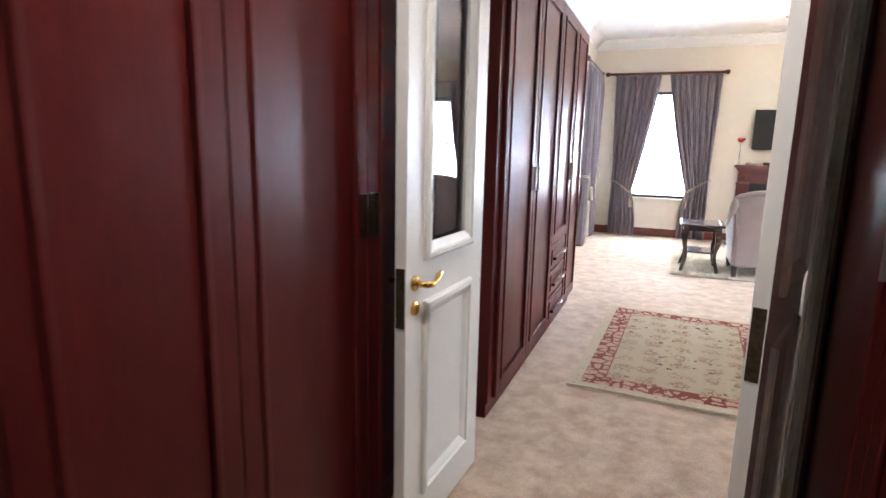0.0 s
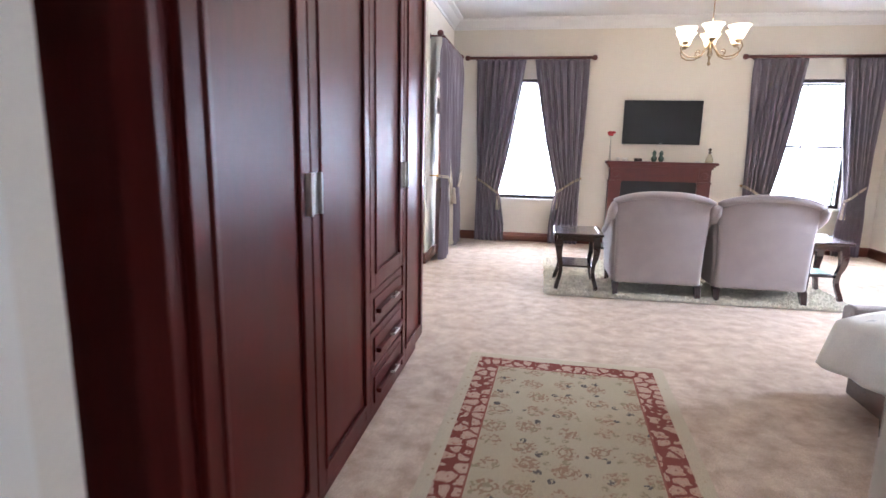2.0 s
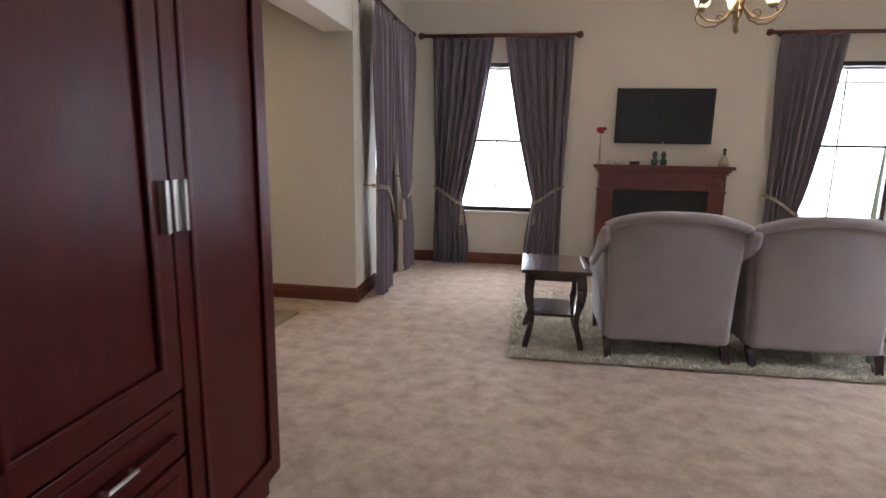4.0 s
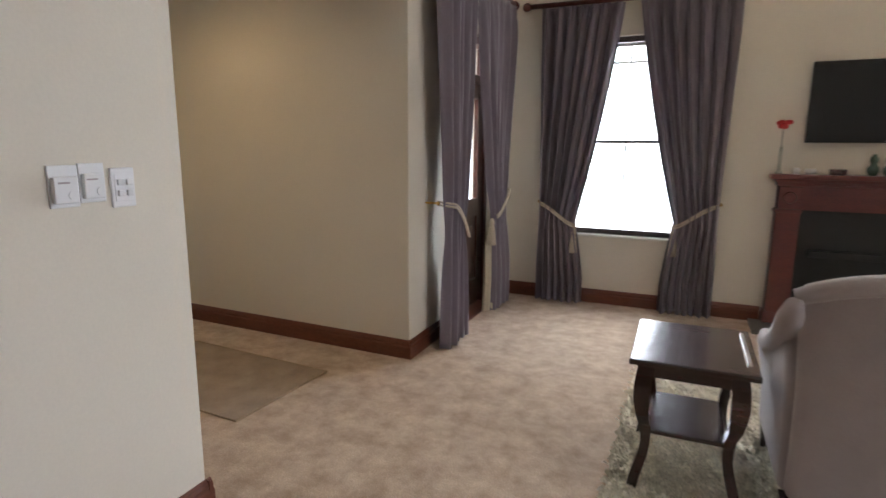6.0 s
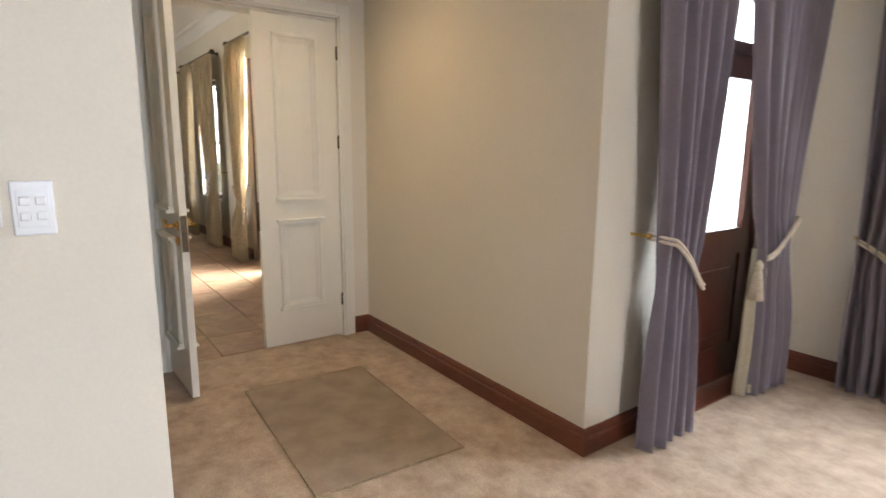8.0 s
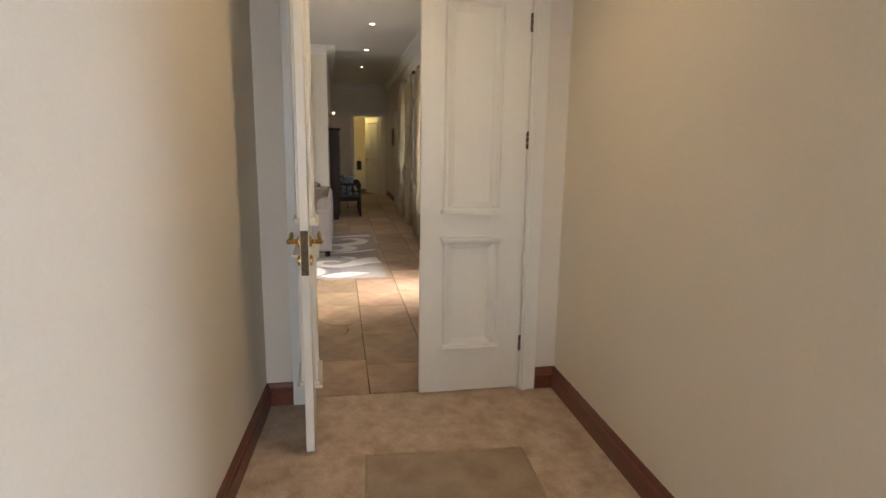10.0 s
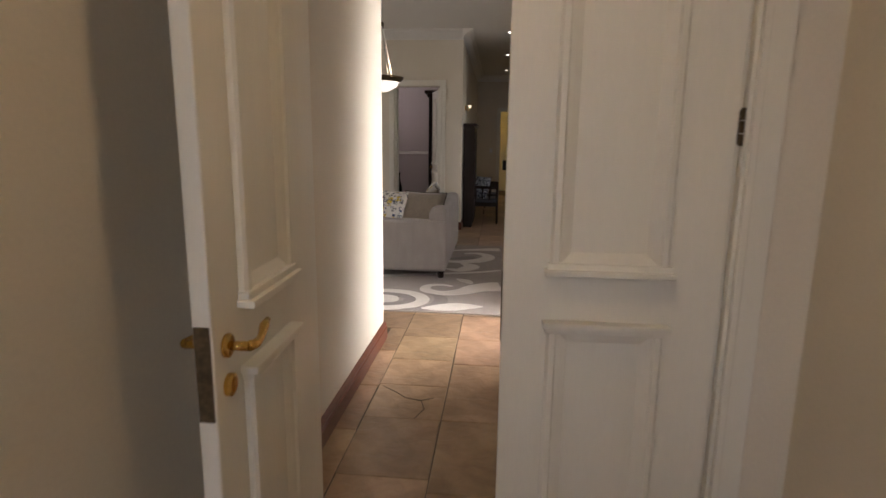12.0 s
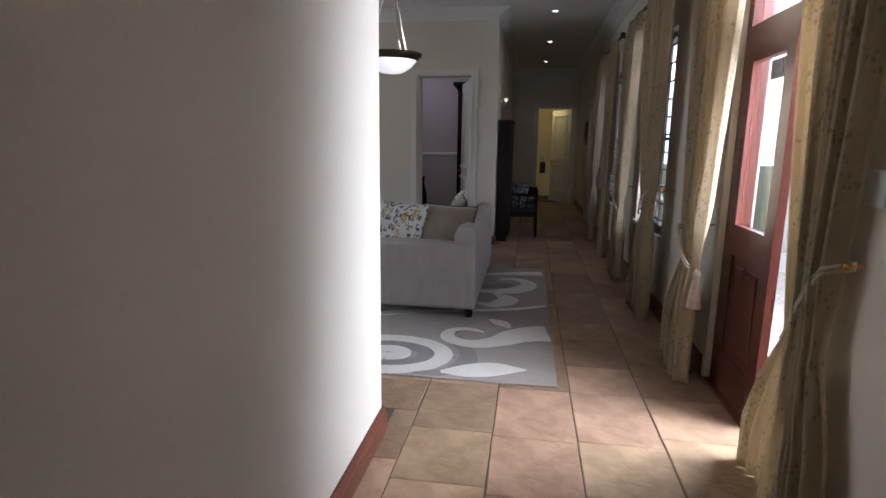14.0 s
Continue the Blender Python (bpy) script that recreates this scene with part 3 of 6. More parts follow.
for z0, z1 in ((0.56, 0.755), (0.345, 0.545), (0.115, 0.33)):
    zc = (z0 + z1) / 2
    d = part("drawer", boxes((WF, WF + 0.022, 3.68, 4.335, z0, z1), bev=0.003), MAHOGANY, ward)
    part("drawer_panel", boxes((WF + 0.022, WF + 0.030, 3.73, 4.285, z0 + 0.035, z1 - 0.035), bev=0.003), MAHOGANY, d)
    part("drawer_ledge", boxes((WF + 0.030, WF + 0.058, 3.75, 4.265, zc - 0.02, zc + 0.004), bev=0.005), MAHOGANY, d)
    bm = bmesh.new()
    sweep(bm, [(WF + 0.055, 3.96, zc + 0.012), (WF + 0.075, 3.96, zc + 0.012), (WF + 0.075, 4.06, zc + 0.012), (WF + 0.055, 4.06, zc + 0.012)], 0.006)
    part("handle", bm, STEEL, d, "satin metal bar handle")
bm = bmesh.new()
WC = [(0, 0), (0.015, 0), (0.03, 0.04), (0.07, 0.09), (0.1, 0.12), (0.1, 0.16), (0, 0.16)]
moulding(bm, (WF, 2.20, 2.56), (WF, 4.97, 2.56), WC)
moulding(bm, (WF, 4.97, 2.56), (-1.075, 4.97, 2.56), WC, side=-1)
box(bm, -1.075, WF - 0.002, 2.20, 4.968, 2.56, 2.715)
part("cornice", bm, CEILING, ward, "white moulded cornice along the top")


# ---- windows, curtains and rods ----
def window(name, x0, x1, y, z0, z1, label):
    e = thing(name, ((x0 + x1) / 2, y, z0), label, "window", kind="structure")
    t = 0.05
    bm = boxes((x0, x0 + t, y + 0.06, y + 0.12, z0, z1), (x1 - t, x1, y + 0.06, y + 0.12, z0, z1), (x0 + t, x1 - t, y + 0.06, y + 0.12, z0, z0 + t), (x0 + t, x1 - t, y + 0.06, y + 0.12, z1 - t, z1))
    part("window_frame", bm, WINFRAME, e, "dark painted window frame")
    part("sash_rail", boxes((x0 + t, x1 - t, y + 0.07, y + 0.11, 1.545, 1.575)), WINFRAME, e)
    part("glazing_bar", boxes(((x0 + x1) / 2 - 0.008, (x0 + x1) / 2 + 0.008, y + 0.075, y + 0.105, z0 + t, z1 - t)), WINFRAME, e)
    for a, b in ((z0 + t, 1.545), (1.575, z1 - t)):
        p = part("pane", boxes((x0 + t, x1 - t, y + 0.088, y + 0.092, a, b)), GLASS, e)
        p.visible_shadow = False
    part("window_sill", boxes((x0 - 0.03, x1 + 0.03, y - 0.035, y + 0.06, z0 - 0.025, z0), bev=0.005), WHITE, e, "white painted sill")
    return e


def blind(x0, x1, y, z0, z1):
    e = thing("venetian_blind", ((x0 + x1) / 2, y, z1), "white slatted venetian blind drawn up in the window", "blind", "window blinds")
    part("headrail", boxes((x0, x1, y - 0.02, y + 0.02, z1 - 0.03, z1)), BLIND, e)
    z = z1 - 0.045
    while z > z0:
        bm = bmesh.new()
        vs = [bm.verts.new(p) for p in ((x0, y - 0.012, z - 0.004), (x1, y - 0.012, z - 0.004), (x1, y + 0.012, z + 0.004), (x0, y + 0.012, z + 0.004))]
        bm.faces.new(vs)
        solidify(part("slat", bm, BLIND, e), 0.001)
        z -= 0.024
    part("bottom_rail", boxes((x0, x1, y - 0.012, y + 0.012, z0 - 0.02, z0)), BLIND, e)


for i, (a, b) in enumerate(((-0.5, 0.7), (3.43, 4.63))):
    window("window_%d" % (i + 1), a, b, 9.97, 0.68, 2.5, "bright sash window with dark frame and white sill")
    blind(a + 0.06, b - 0.06, 10.01, 2.28, 2.44)


def rod(name, p0, p1, wall, label, material, r=0.022, knob=0.04):
    e = thing(name, p0, label, "curtain rod", "curtain rods")
    p0, p1, wall = Vector(p0), Vector(p1), Vector(wall)
    part("pole", sweep(bmesh.new(), [p0, p1], r, n=14), material, e, smooth=True)
    d = (p1 - p0).normalized()
    for p, s in ((p0, -1), (p1, 1)):
        bm = bmesh.new()
        q = [p + d * s * k for k in (0, 0.01, 0.015, 0.03, 0.055, 0.075, 0.085)]
        sweep(bm, q, [r, r, r * 1.4, knob * 0.95, knob, knob * 0.75, 0.004], n=14)
        part("finial", bm, material, e, smooth=True)
    for k in (0.06, 0.94):
        p = p0.lerp(p1, k)
        bm = bmesh.new()
        sweep(bm, [p, p + wall], 0.013, n=8)
        sweep(bm, [p + wall * 0.97, p + wall], 0.035, n=12)
        part("bracket", bm, material, e)
    return e


def curtain(origin, along, out, s_out, s_in, s_tie, s_bot, z_top, z_tie, cloth, label, group, folds=7, seed=0, off=0.1, depth=0.045, hook=0.2, tassel=True, s_bot_out=None, s_tie_out=None, lining=False, tie_r=0.0085):
    """A tied-back curtain. s is measured along the wall from origin; out points into the room; s_out is the outer edge, s_in, s_tie, s_bot the inner edge at top, tie and hem."""
    origin, along, out = Vector((*origin, 0)), Vector((*along, 0)), Vector((*out, 0))
    rnd = random.Random(seed)
    ph = [rnd.uniform(0, 6.28) for _ in range(6)]
    sg = 1 if s_in > s_out else -1
    s_bo = s_out + sg * 0.03 if s_bot_out is None else s_bot_out
    s_to = s_out + sg * 0.04 if s_tie_out is None else s_tie_out

    def ease(v):
        return v * v * (3 - 2 * v)

    def edge(z):
        if z > z_tie:
            v = (z_top - z) / (z_top - z_tie)
            k = 0.72 * v + 0.28 * v ** 2.2
            return s_out + (s_to - s_out) * ease(v), s_in + (s_tie - s_in) * k
        v = (z_tie - z) / z_tie
        return s_to + (s_bo - s_to) * ease(min(1, v * 1.6)), s_tie + (s_bot - s_tie) * min(1, v * 1.5) ** 0.8

    def place(u, v):
        z = 0.006 + (z_top - 0.006) * (1 - v)
        a, b = edge(z)
        wob = 0.03 * math.sin(3.1 * u + ph[0] + 2 * v)
        s = a + (b - a) * (u + wob * math.sin(math.pi * u))
        pinch = math.exp(-((z - z_tie) / 0.16) ** 2)
        amp = depth * (1 - 0.5 * pinch) * (0.55 + 0.45 * min(1, (z_top - z) / 0.25))
        w = math.sin(2 * math.pi * folds * u + ph[1] + 0.6 * math.sin(4 * v + ph[2])) + 0.35 * math.sin(2 * math.pi * folds * 2.1 * u + ph[3] + 3 * v) + 0.3 * math.sin(2 * math.pi * (folds * 0.37) * u + ph[4])
        d = off + amp * w + 0.03 * pinch * math.sin(math.pi * u)
        if z > z_top - 0.12:
            d = off + amp * (0.7 * w + 0.25 * math.sin(2 * math.pi * folds * 3 * u))
        return origin + along * s + out * d + Vector((0, 0, z))
    base = origin + along * ((s_out + s_bot) / 2) + out * off
    e = thing("curtain", base, label, "curtain", group)
    bm = sheet(bmesh.new(), folds * 12, 56, place)
    solidify(part("cloth", bm, cloth, e, smooth=True), 0.003)
    if lining:
        def lin(u, v):
            p = place(u * 0.4 + 0.6, 0.66 + 0.335 * v)
            return p - out * 0.03 + along * sg * 0.09 * v
        part("lining", sheet(bmesh.new(), 10, 30, lin), LINING, e, "pale lining showing at the edge", smooth=True)
    a, b = edge(z_tie)
    inset = 0.01 if off < 0.15 else 0.0
    for k in (0, 1):
        pts = []
        for i in range(13):
            u = i / 12
            s = (s_to - sg * inset) + (b + sg * 0.015 - s_to + sg * inset) * u
            d = off + (0.015 if off < 0.15 else 0.05) + (depth * 0.75) * math.sin(math.pi * (0.12 + 0.8 * u)) if u > 0.04 else (0.03 if off < 0.15 else 0.09)
            pts.append(origin + along * s + out * d + Vector((0, 0, z_tie + hook * (1 - u) ** 1.3 - 0.03 + k * 0.022 + 0.02 * math.sin(5 * u))))
        part("tieback_rope", sweep(bmesh.new(), pts, tie_r, n=8), ROPE, e, "twisted cream tieback rope", smooth=True)
    hk = origin + along * (s_to - sg * inset) + Vector((0, 0, z_tie + hook - 0.02))
    bm = sweep(bmesh.new(), [hk, hk + out * (0.05 if off < 0.15 else 0.09)], 0.008)
    ball(bm, hk + out * (0.06 if off < 0.15 else 0.1), 0.016)
    part("hook", bm, BRASS, e, "brass tieback hook")
    if tassel:
        p = origin + along * (b - sg * 0.01) + out * (off + 0.0)
        bm = bmesh.new()
        z = z_tie - 0.10
        lathe(bm, p.x, p.y, [(0.008, z + 0.04), (0.02, z + 0.02), (0.026, z), (0.018, z - 0.02), (0.024, z - 0.04), (0.034, z - 0.12), (0.042, z - 0.2)][::-1], n=14)
        part("tassel", bm, ROPE, e, "cream corded tassel", smooth=True)
    return e


ML = "mauve-grey curtain tied back with cream rope"
rod("curtain_rod", (-0.80, 9.87, 2.79), (0.99, 9.87, 2.79), (0, 0.1, 0), "dark red wooden curtain rod with round finials", CHERRY)
rod("curtain_rod", (3.14, 9.87, 2.79), (4.92, 9.87, 2.79), (0, 0.1, 0), "dark red wooden curtain rod with round finials", CHERRY)
rod("curtain_rod", (-0.93, 7.98, 2.79), (-0.93, 9.72, 2.79), (-0.15, 0, 0), "dark red wooden curtain rod with round finials", CHERRY)
N = dict(origin=(0, 9.97), along=(1, 0), out=(0, -1), z_top=2.765, cloth=PURPLE, group="bedroom curtains")
curtain(s_out=-0.70, s_in=0.04, s_tie=-0.30, s_bot=-0.21, z_tie=0.80, label=ML, seed=1, **N)
curtain(s_out=0.97, s_in=0.17, s_tie=0.57, s_bot=0.49, z_tie=0.84, label=ML, seed=2, **N)
curtain(s_out=3.22, s_in=3.92, s_tie=3.62, s_bot=3.66, z_tie=0.80, label=ML, seed=3, **N)
curtain(s_out=4.93, s_in=4.38, s_tie=4.62, s_bot=4.56, z_tie=0.84, label=ML, seed=4, **N)
W = dict(origin=(-1.08, 0), along=(0, 1), out=(1, 0), z_top=2.765, cloth=PURPLE, group="bedroom curtains", off=0.17)
curtain(s_out=8.05, s_in=8.70, s_tie=8.46, s_bot=8.58, z_tie=0.87, label=ML, seed=5, folds=5, s_bot_out=8.13, s_tie_out=8.16, tassel=False, depth=0.036, hook=0.25, **W)
curtain(s_out=9.74, s_in=8.82, s_tie=9.17, s_bot=9.24, z_tie=0.94, label="mauve-grey curtain with pale lining tied back", seed=6, folds=5, s_tie_out=9.53, s_bot_out=9.66, lining=True, depth=0.03, **W)

# ---- garden door in the bedroom's west wall ----
def garden_door(name, x, way, y0, leaf=True):
    """A glazed wooden door with a transom in a wall whose room face is x; way points outwards."""
    def bx(d0, d1, *r, bev=0.0, bm=None):
        lo, hi = sorted((x + way * d0, x + way * d1))
        return box(bm or bmesh.new(), lo, hi, *r, bev=bev)
    y1 = y0 + 1.0
    e = thing(name, (x + way * 0.12, y0 + 0.5, 0), "varnished wooden garden door with glass upper panel", "door", kind="structure")
    for q in ((y0, y0 + 0.07), (y1 - 0.07, y1)):
        part("door_post", bx(0.04, 0.14, *q, 0, 2.45 if leaf else 2.06), DOORWOOD, e)
    for q in ((2.06, 2.13), (2.39, 2.45)) if leaf else ((2.0, 2.06),):
        part("head_rail", bx(0.04, 0.14, y0 + 0.07, y1 - 0.07, *q), DOORWOOD, e)
    if not leaf:
        return tagged(e, "varnished wooden garden door frame standing open", "door", kind="structure")
    for q in ((y0 + 0.07, y0 + 0.20), (y1 - 0.20, y1 - 0.07)):
        part("stile", bx(0.065, 0.11, *q, 0.02, 2.06), DOORWOOD, e)
    for q in ((0.02, 0.26), (0.86, 1.03), (1.93, 2.06)):
        part("rail", bx(0.065, 0.11, y0 + 0.20, y1 - 0.20, *q), DOORWOOD, e)
    bm = bx(0.08, 0.095, y0 + 0.20, y1 - 0.20, 0.26, 0.86)
    bx(0.068, 0.08, y0 + 0.28, y1 - 0.28, 0.34, 0.78, bev=0.01, bm=bm)
    part("panel", bm, DOORWOOD, e)
    for nm, r in (("pane", (y0 + 0.20, y1 - 0.20, 1.03, 1.93)), ("transom_pane", (y0 + 0.07, y1 - 0.07, 2.13, 2.39))):
        p = part(nm, bx(0.085, 0.09, *r), GLASS, e)
        p.visible_shadow = False
    hx, hy = x + way * 0.065, y0 + 0.14
    bm = sweep(bmesh.new(), [(hx, hy, 1.0), (hx - way * 0.045, hy, 1.0), (hx - way * 0.05, hy + 0.04, 1.0), (hx - way * 0.045, hy + 0.11, 1.01)], [0.014, 0.01, 0.01, 0.008])
    part("lever_handle", bm, BRASS, e, "polished brass lever handle", smooth=True)
    return e


garden_door("door_5", -1.08, -1, 8.62)
garden_door("door_10", 5.1, 1, 5.95, leaf=False)
structure("trim_threshold_east", boxes((5.06, 5.3, 5.95, 6.95, -0.05, 0.006)), SKIRT, "wooden door threshold strip", "threshold")
rod("curtain_rod", (4.95, 5.42, 2.79), (4.95, 7.48, 2.79), (0.15, 0, 0), "dark red wooden curtain rod with round finials", CHERRY)
E2 = dict(origin=(5.1, 0), along=(0, 1), out=(-1, 0), z_top=2.765, cloth=PURPLE, group="bedroom curtains", off=0.15)
curtain(s_out=5.45, s_in=6.0, s_tie=5.8, s_bot=5.85, z_tie=0.9, label=ML, seed=7, folds=5, **E2)
curtain(s_out=7.45, s_in=6.9, s_tie=7.1, s_bot=7.05, z_tie=0.9, label=ML, seed=8, folds=5, **E2)
structure("trim_threshold", boxes((-1.28, -1.0, 8.62, 9.62, -0.05, 0.006)), SKIRT, "wooden door threshold strip", "threshold")

# ---- wall switches ----
for kind, y, z, w, h in (("dimmer", 5.59, 1.375, 0.09, 0.125), ("dimmer", 5.679, 1.382, 0.084, 0.12), ("switch", 5.782, 1.36, 0.085, 0.13)):
    if kind == "dimmer":
        e = thing("wall_control", (-1.08, y, z), "white plastic wireless wall control with round button", "wall control", "wall controls")
        part("back_plate", boxes((-1.08, -1.072, y - w / 2, y + w / 2, z - h / 2 - 0.003, z + h / 2), bev=0.002), PLASTIC, e)
        part("control_body", boxes((-1.072, -1.052, y - w / 2 + 0.004, y + w / 2 - 0.012, z - h / 2 + 0.01, z + 0.028), bev=0.004), PLASTIC, e)
        bm = sweep(bmesh.new(), [(-1.052, y + 0.012, z - 0.028), (-1.049, y + 0.012, z - 0.028)], 0.014, n=18)
        part("button", bm, PLASTIC, e)
        bm = boxes((-1.052, -1.0512, y - 0.03, y + 0.006, z + 0.008, z + 0.013))
        part("label_bar", bm, mat("grey_print", (0.35, 0.3, 0.3)), e, "small grey printed label")
    else:
        e = thing("light_switch", (-1.08, y, z), "white plastic four-rocker light switch on the wall", "light switch")
        part("back_plate", boxes((-1.08, -1.068, y - w / 2, y + w / 2, z - h / 2, z + h / 2), bev=0.004), PLASTIC, e)
        part("inner_plate", boxes((-1.068, -1.065, y - 0.032, y + 0.032, z - 0.045, z + 0.045), bev=0.001), PLASTIC, e)
        for dy in (-0.016, 0.016):
            for dz in (-0.018, 0.018):
                part("rocker", boxes((-1.065, -1.0545, y + dy - 0.011, y + dy + 0.011, z + dz - 0.010, z + dz + 0.010), bev=0.003), PLASTIC, e)
for y in (9.35, 9.55):
    e = thing("wall_socket", (5.1, y, 0.42), "white plastic wall socket above the skirting", "socket", "wall sockets")
    part("back_plate", boxes((5.088, 5.1, y - 0.06, y + 0.06, 0.36, 0.48), bev=0.003), PLASTIC, e)
    part("rocker", boxes((5.083, 5.088, y - 0.03, y - 0.01, 0.44, 0.46)), PLASTIC, e)

# ---- fireplace ----
fp = thing("fireplace", (2.08, 9.9, 0), "cherry-stained wooden fireplace surround with black insert", "fireplace")
part("mantel_shelf", boxes((1.29, 2.874, 9.78, 9.968, 1.262, 1.302), bev=0.006), CHERRY, fp)
bm = boxes((1.32, 2.84, 9.80, 9.968, 1.235, 1.262), (1.34, 2.82, 9.825, 9.968, 1.205, 1.235), bev=0.004)
part("mantel_moulding", bm, CHERRY, fp)
part("frieze", boxes((1.36, 2.80, 9.85, 9.968, 1.01, 1.205)), CHERRY, fp)
for a, b in ((1.35, 1.53), (2.62, 2.80)):
    bm = boxes((a, b, 9.835, 9.968, 0.0, 1.01), (a - 0.015, b + 0.015, 9.825, 9.968, 0.0, 0.13), (a - 0.01, b + 0.01, 9.826, 9.968, 0.985, 1.015), (a + 0.01, b - 0.01, 9.834, 9.968, 1.02, 1.2), bev=0.004)
    pil = part("pilaster", bm, CHERRY, fp)
    c = (a + b) / 2
    bm = bmesh.new()
    sweep(bm, [(c, 9.832, 1.11), (c, 9.82, 1.11), (c, 9.816, 1.11)], [0.05, 0.045, 0.02], n=18)
    part("rosette", bm, CHERRY, pil, "carved round rosette")
part("insert", boxes((1.53, 2.62, 9.90, 9.968, 0.0, 1.01)), SOOT, fp, "black cast metal fire insert")
part("insert_hood", boxes((1.62, 2.53, 9.86, 9.90, 0.62, 0.68), (1.66, 2.49, 9.87, 9.90, 0.30, 0.34), bev=0.004), SOOT, fp)
for k in range(9):
    part("grate_bar", sweep(bmesh.new(), [(1.75 + k * 0.083, 9.875, 0.06), (1.75 + k * 0.083, 9.875, 0.3)], 0.008, n=6), SOOT, fp)
part("hearth", boxes((1.24, 2.92, 9.53, 9.90, 0.002, 0.035), bev=0.005), mat("dark_slate_hearth", (0.12, 0.11, 0.1), (0.08, 0.075, 0.07), rough=0.4, scale=5), fp, "low dark slate hearth")

# ---- television ----
tv = thing("television", (2.06, 9.95, 1.87), "black flat-screen television mounted on the wall", "television")
part("casing", boxes((1.508, 2.608, 9.895, 9.935, 1.555, 2.19), bev=0.006), BLACK, tv)
part("screen", boxes((1.52, 2.596, 9.8925, 9.896, 1.59, 2.178)), mat("dark_screen", (0.004, 0.004, 0.005), rough=0.09, fine_mix=0.0), tv, "dark glossy screen")
part("badge", boxes((2.04, 2.075, 9.891, 9.894, 1.566, 1.574)), STEEL, tv)
part("wall_bracket", boxes((1.9, 2.2, 9.935, 9.97, 1.75, 2.0)), SOOT, tv)

# ---- things on the mantel ----
MZ = 1.303
e = thing("flower_vase", (1.345, 9.88, MZ), "slim clear glass vase with one red silk flower", "vase")
lathe_bm = lathe(bmesh.new(), 1.345, 9.88, [(0.022, MZ), (0.024, MZ + 0.01), (0.012, MZ + 0.03), (0.011, MZ + 0.2), (0.014, MZ + 0.22)], n=14, cap=False)
part("vase", lathe_bm, clear_glass("vase_glass", (0.9, 0.95, 0.93)), e, smooth=True)
part("stem", sweep(bmesh.new(), [(1.345, 9.88, MZ + 0.02), (1.343, 9.88, MZ + 0.36)], 0.003, n=6), mat("green_stem", (0.04, 0.07, 0.03)), e)
bm = bmesh.new()
for k in range(9):
    a = k * 2.4
    r = 0.012 + 0.0045 * k
    ball(bm, (1.343 + r * math.cos(a), 9.88 + r * math.sin(a), MZ + 0.40 + 0.02 * math.sin(k * 1.7)), 0.026, (1, 1, 0.75), 8, 6)
part("flower_head", bm, mat("red_petals", (0.5, 0.02, 0.02), (0.35, 0.012, 0.012), rough=0.6), e, "bright red ruffled flower head", smooth=True)
for x, h, r in ((1.47, 0.05, 0.028), (1.57, 0.045, 0.04)):
    e = thing("candle_holder", (x, 9.88, MZ), "small white ceramic candle holder", "candle holder", "mantel candle holders")
    part("cup", lathe(bmesh.new(), x, 9.88, [(r * 0.8, MZ), (r, MZ + h * 0.4), (r * 0.95, MZ + h), (r * 0.8, MZ + h), (r * 0.75, MZ + h * 0.6), (0.003, MZ + h * 0.6)], n=18), WHITEWARE, e, smooth=True)
e = thing("trinket_box", (1.755, 9.87, MZ), "small dark red wooden trinket box", "box")
part("box_body", boxes((1.70, 1.81, 9.84, 9.91, MZ, MZ + 0.028), bev=0.003), DARKWOOD, e)
part("lid", boxes((1.698, 1.812, 9.838, 9.912, MZ + 0.028, MZ + 0.045), bev=0.006), DARKWOOD, e)
for x in (1.985, 2.085):
    e = thing("bottle_vase", (x, 9.88, MZ), "green glass double-gourd bud vase", "vase", "green bud vases")
    part("vase", lathe(bmesh.new(), x, 9.88, [(0.025, MZ), (0.042, MZ + 0.03), (0.04, MZ + 0.06), (0.02, MZ + 0.085), (0.03, MZ + 0.11), (0.027, MZ + 0.14), (0.014, MZ + 0.155), (0.016, MZ + 0.165)], n=18), mat("green_bottle_glass", (0.06, 0.1, 0.075), (0.04, 0.07, 0.05), rough=0.12, fine_mix=0.02), e, smooth=True)
e = thing("decanter", (2.76, 9.88, MZ), "small pale glass decanter with bronze stopper", "decanter")
part("flask", lathe(bmesh.new(), 2.76, 9.88, [(0.05, MZ), (0.056, MZ + 0.02), (0.05, MZ + 0.06), (0.026, MZ + 0.11), (0.016, MZ + 0.13)], n=18), mat("pale_amber_glass", (0.5, 0.44, 0.3), rough=0.12, fine_mix=0.02), e, smooth=True)
part("stopper", ball(lathe(bmesh.new(), 2.76, 9.88, [(0.014, MZ + 0.13), (0.022, MZ + 0.15), (0.012, MZ + 0.17)], n=12), (2.76, 9.88, MZ + 0.19), 0.022), BRONZE, e, smooth=True)
e = thing("pebble_dish", (2.60, 9.87, MZ), "small pale shallow dish on the mantel", "dish")
part("dish_body", lathe(bmesh.new(), 2.60, 9.87, [(0.03, MZ), (0.05, MZ + 0.016), (0.045, MZ + 0.018), (0.01, MZ + 0.008)], n=18), WHITEWARE, e, smooth=True)


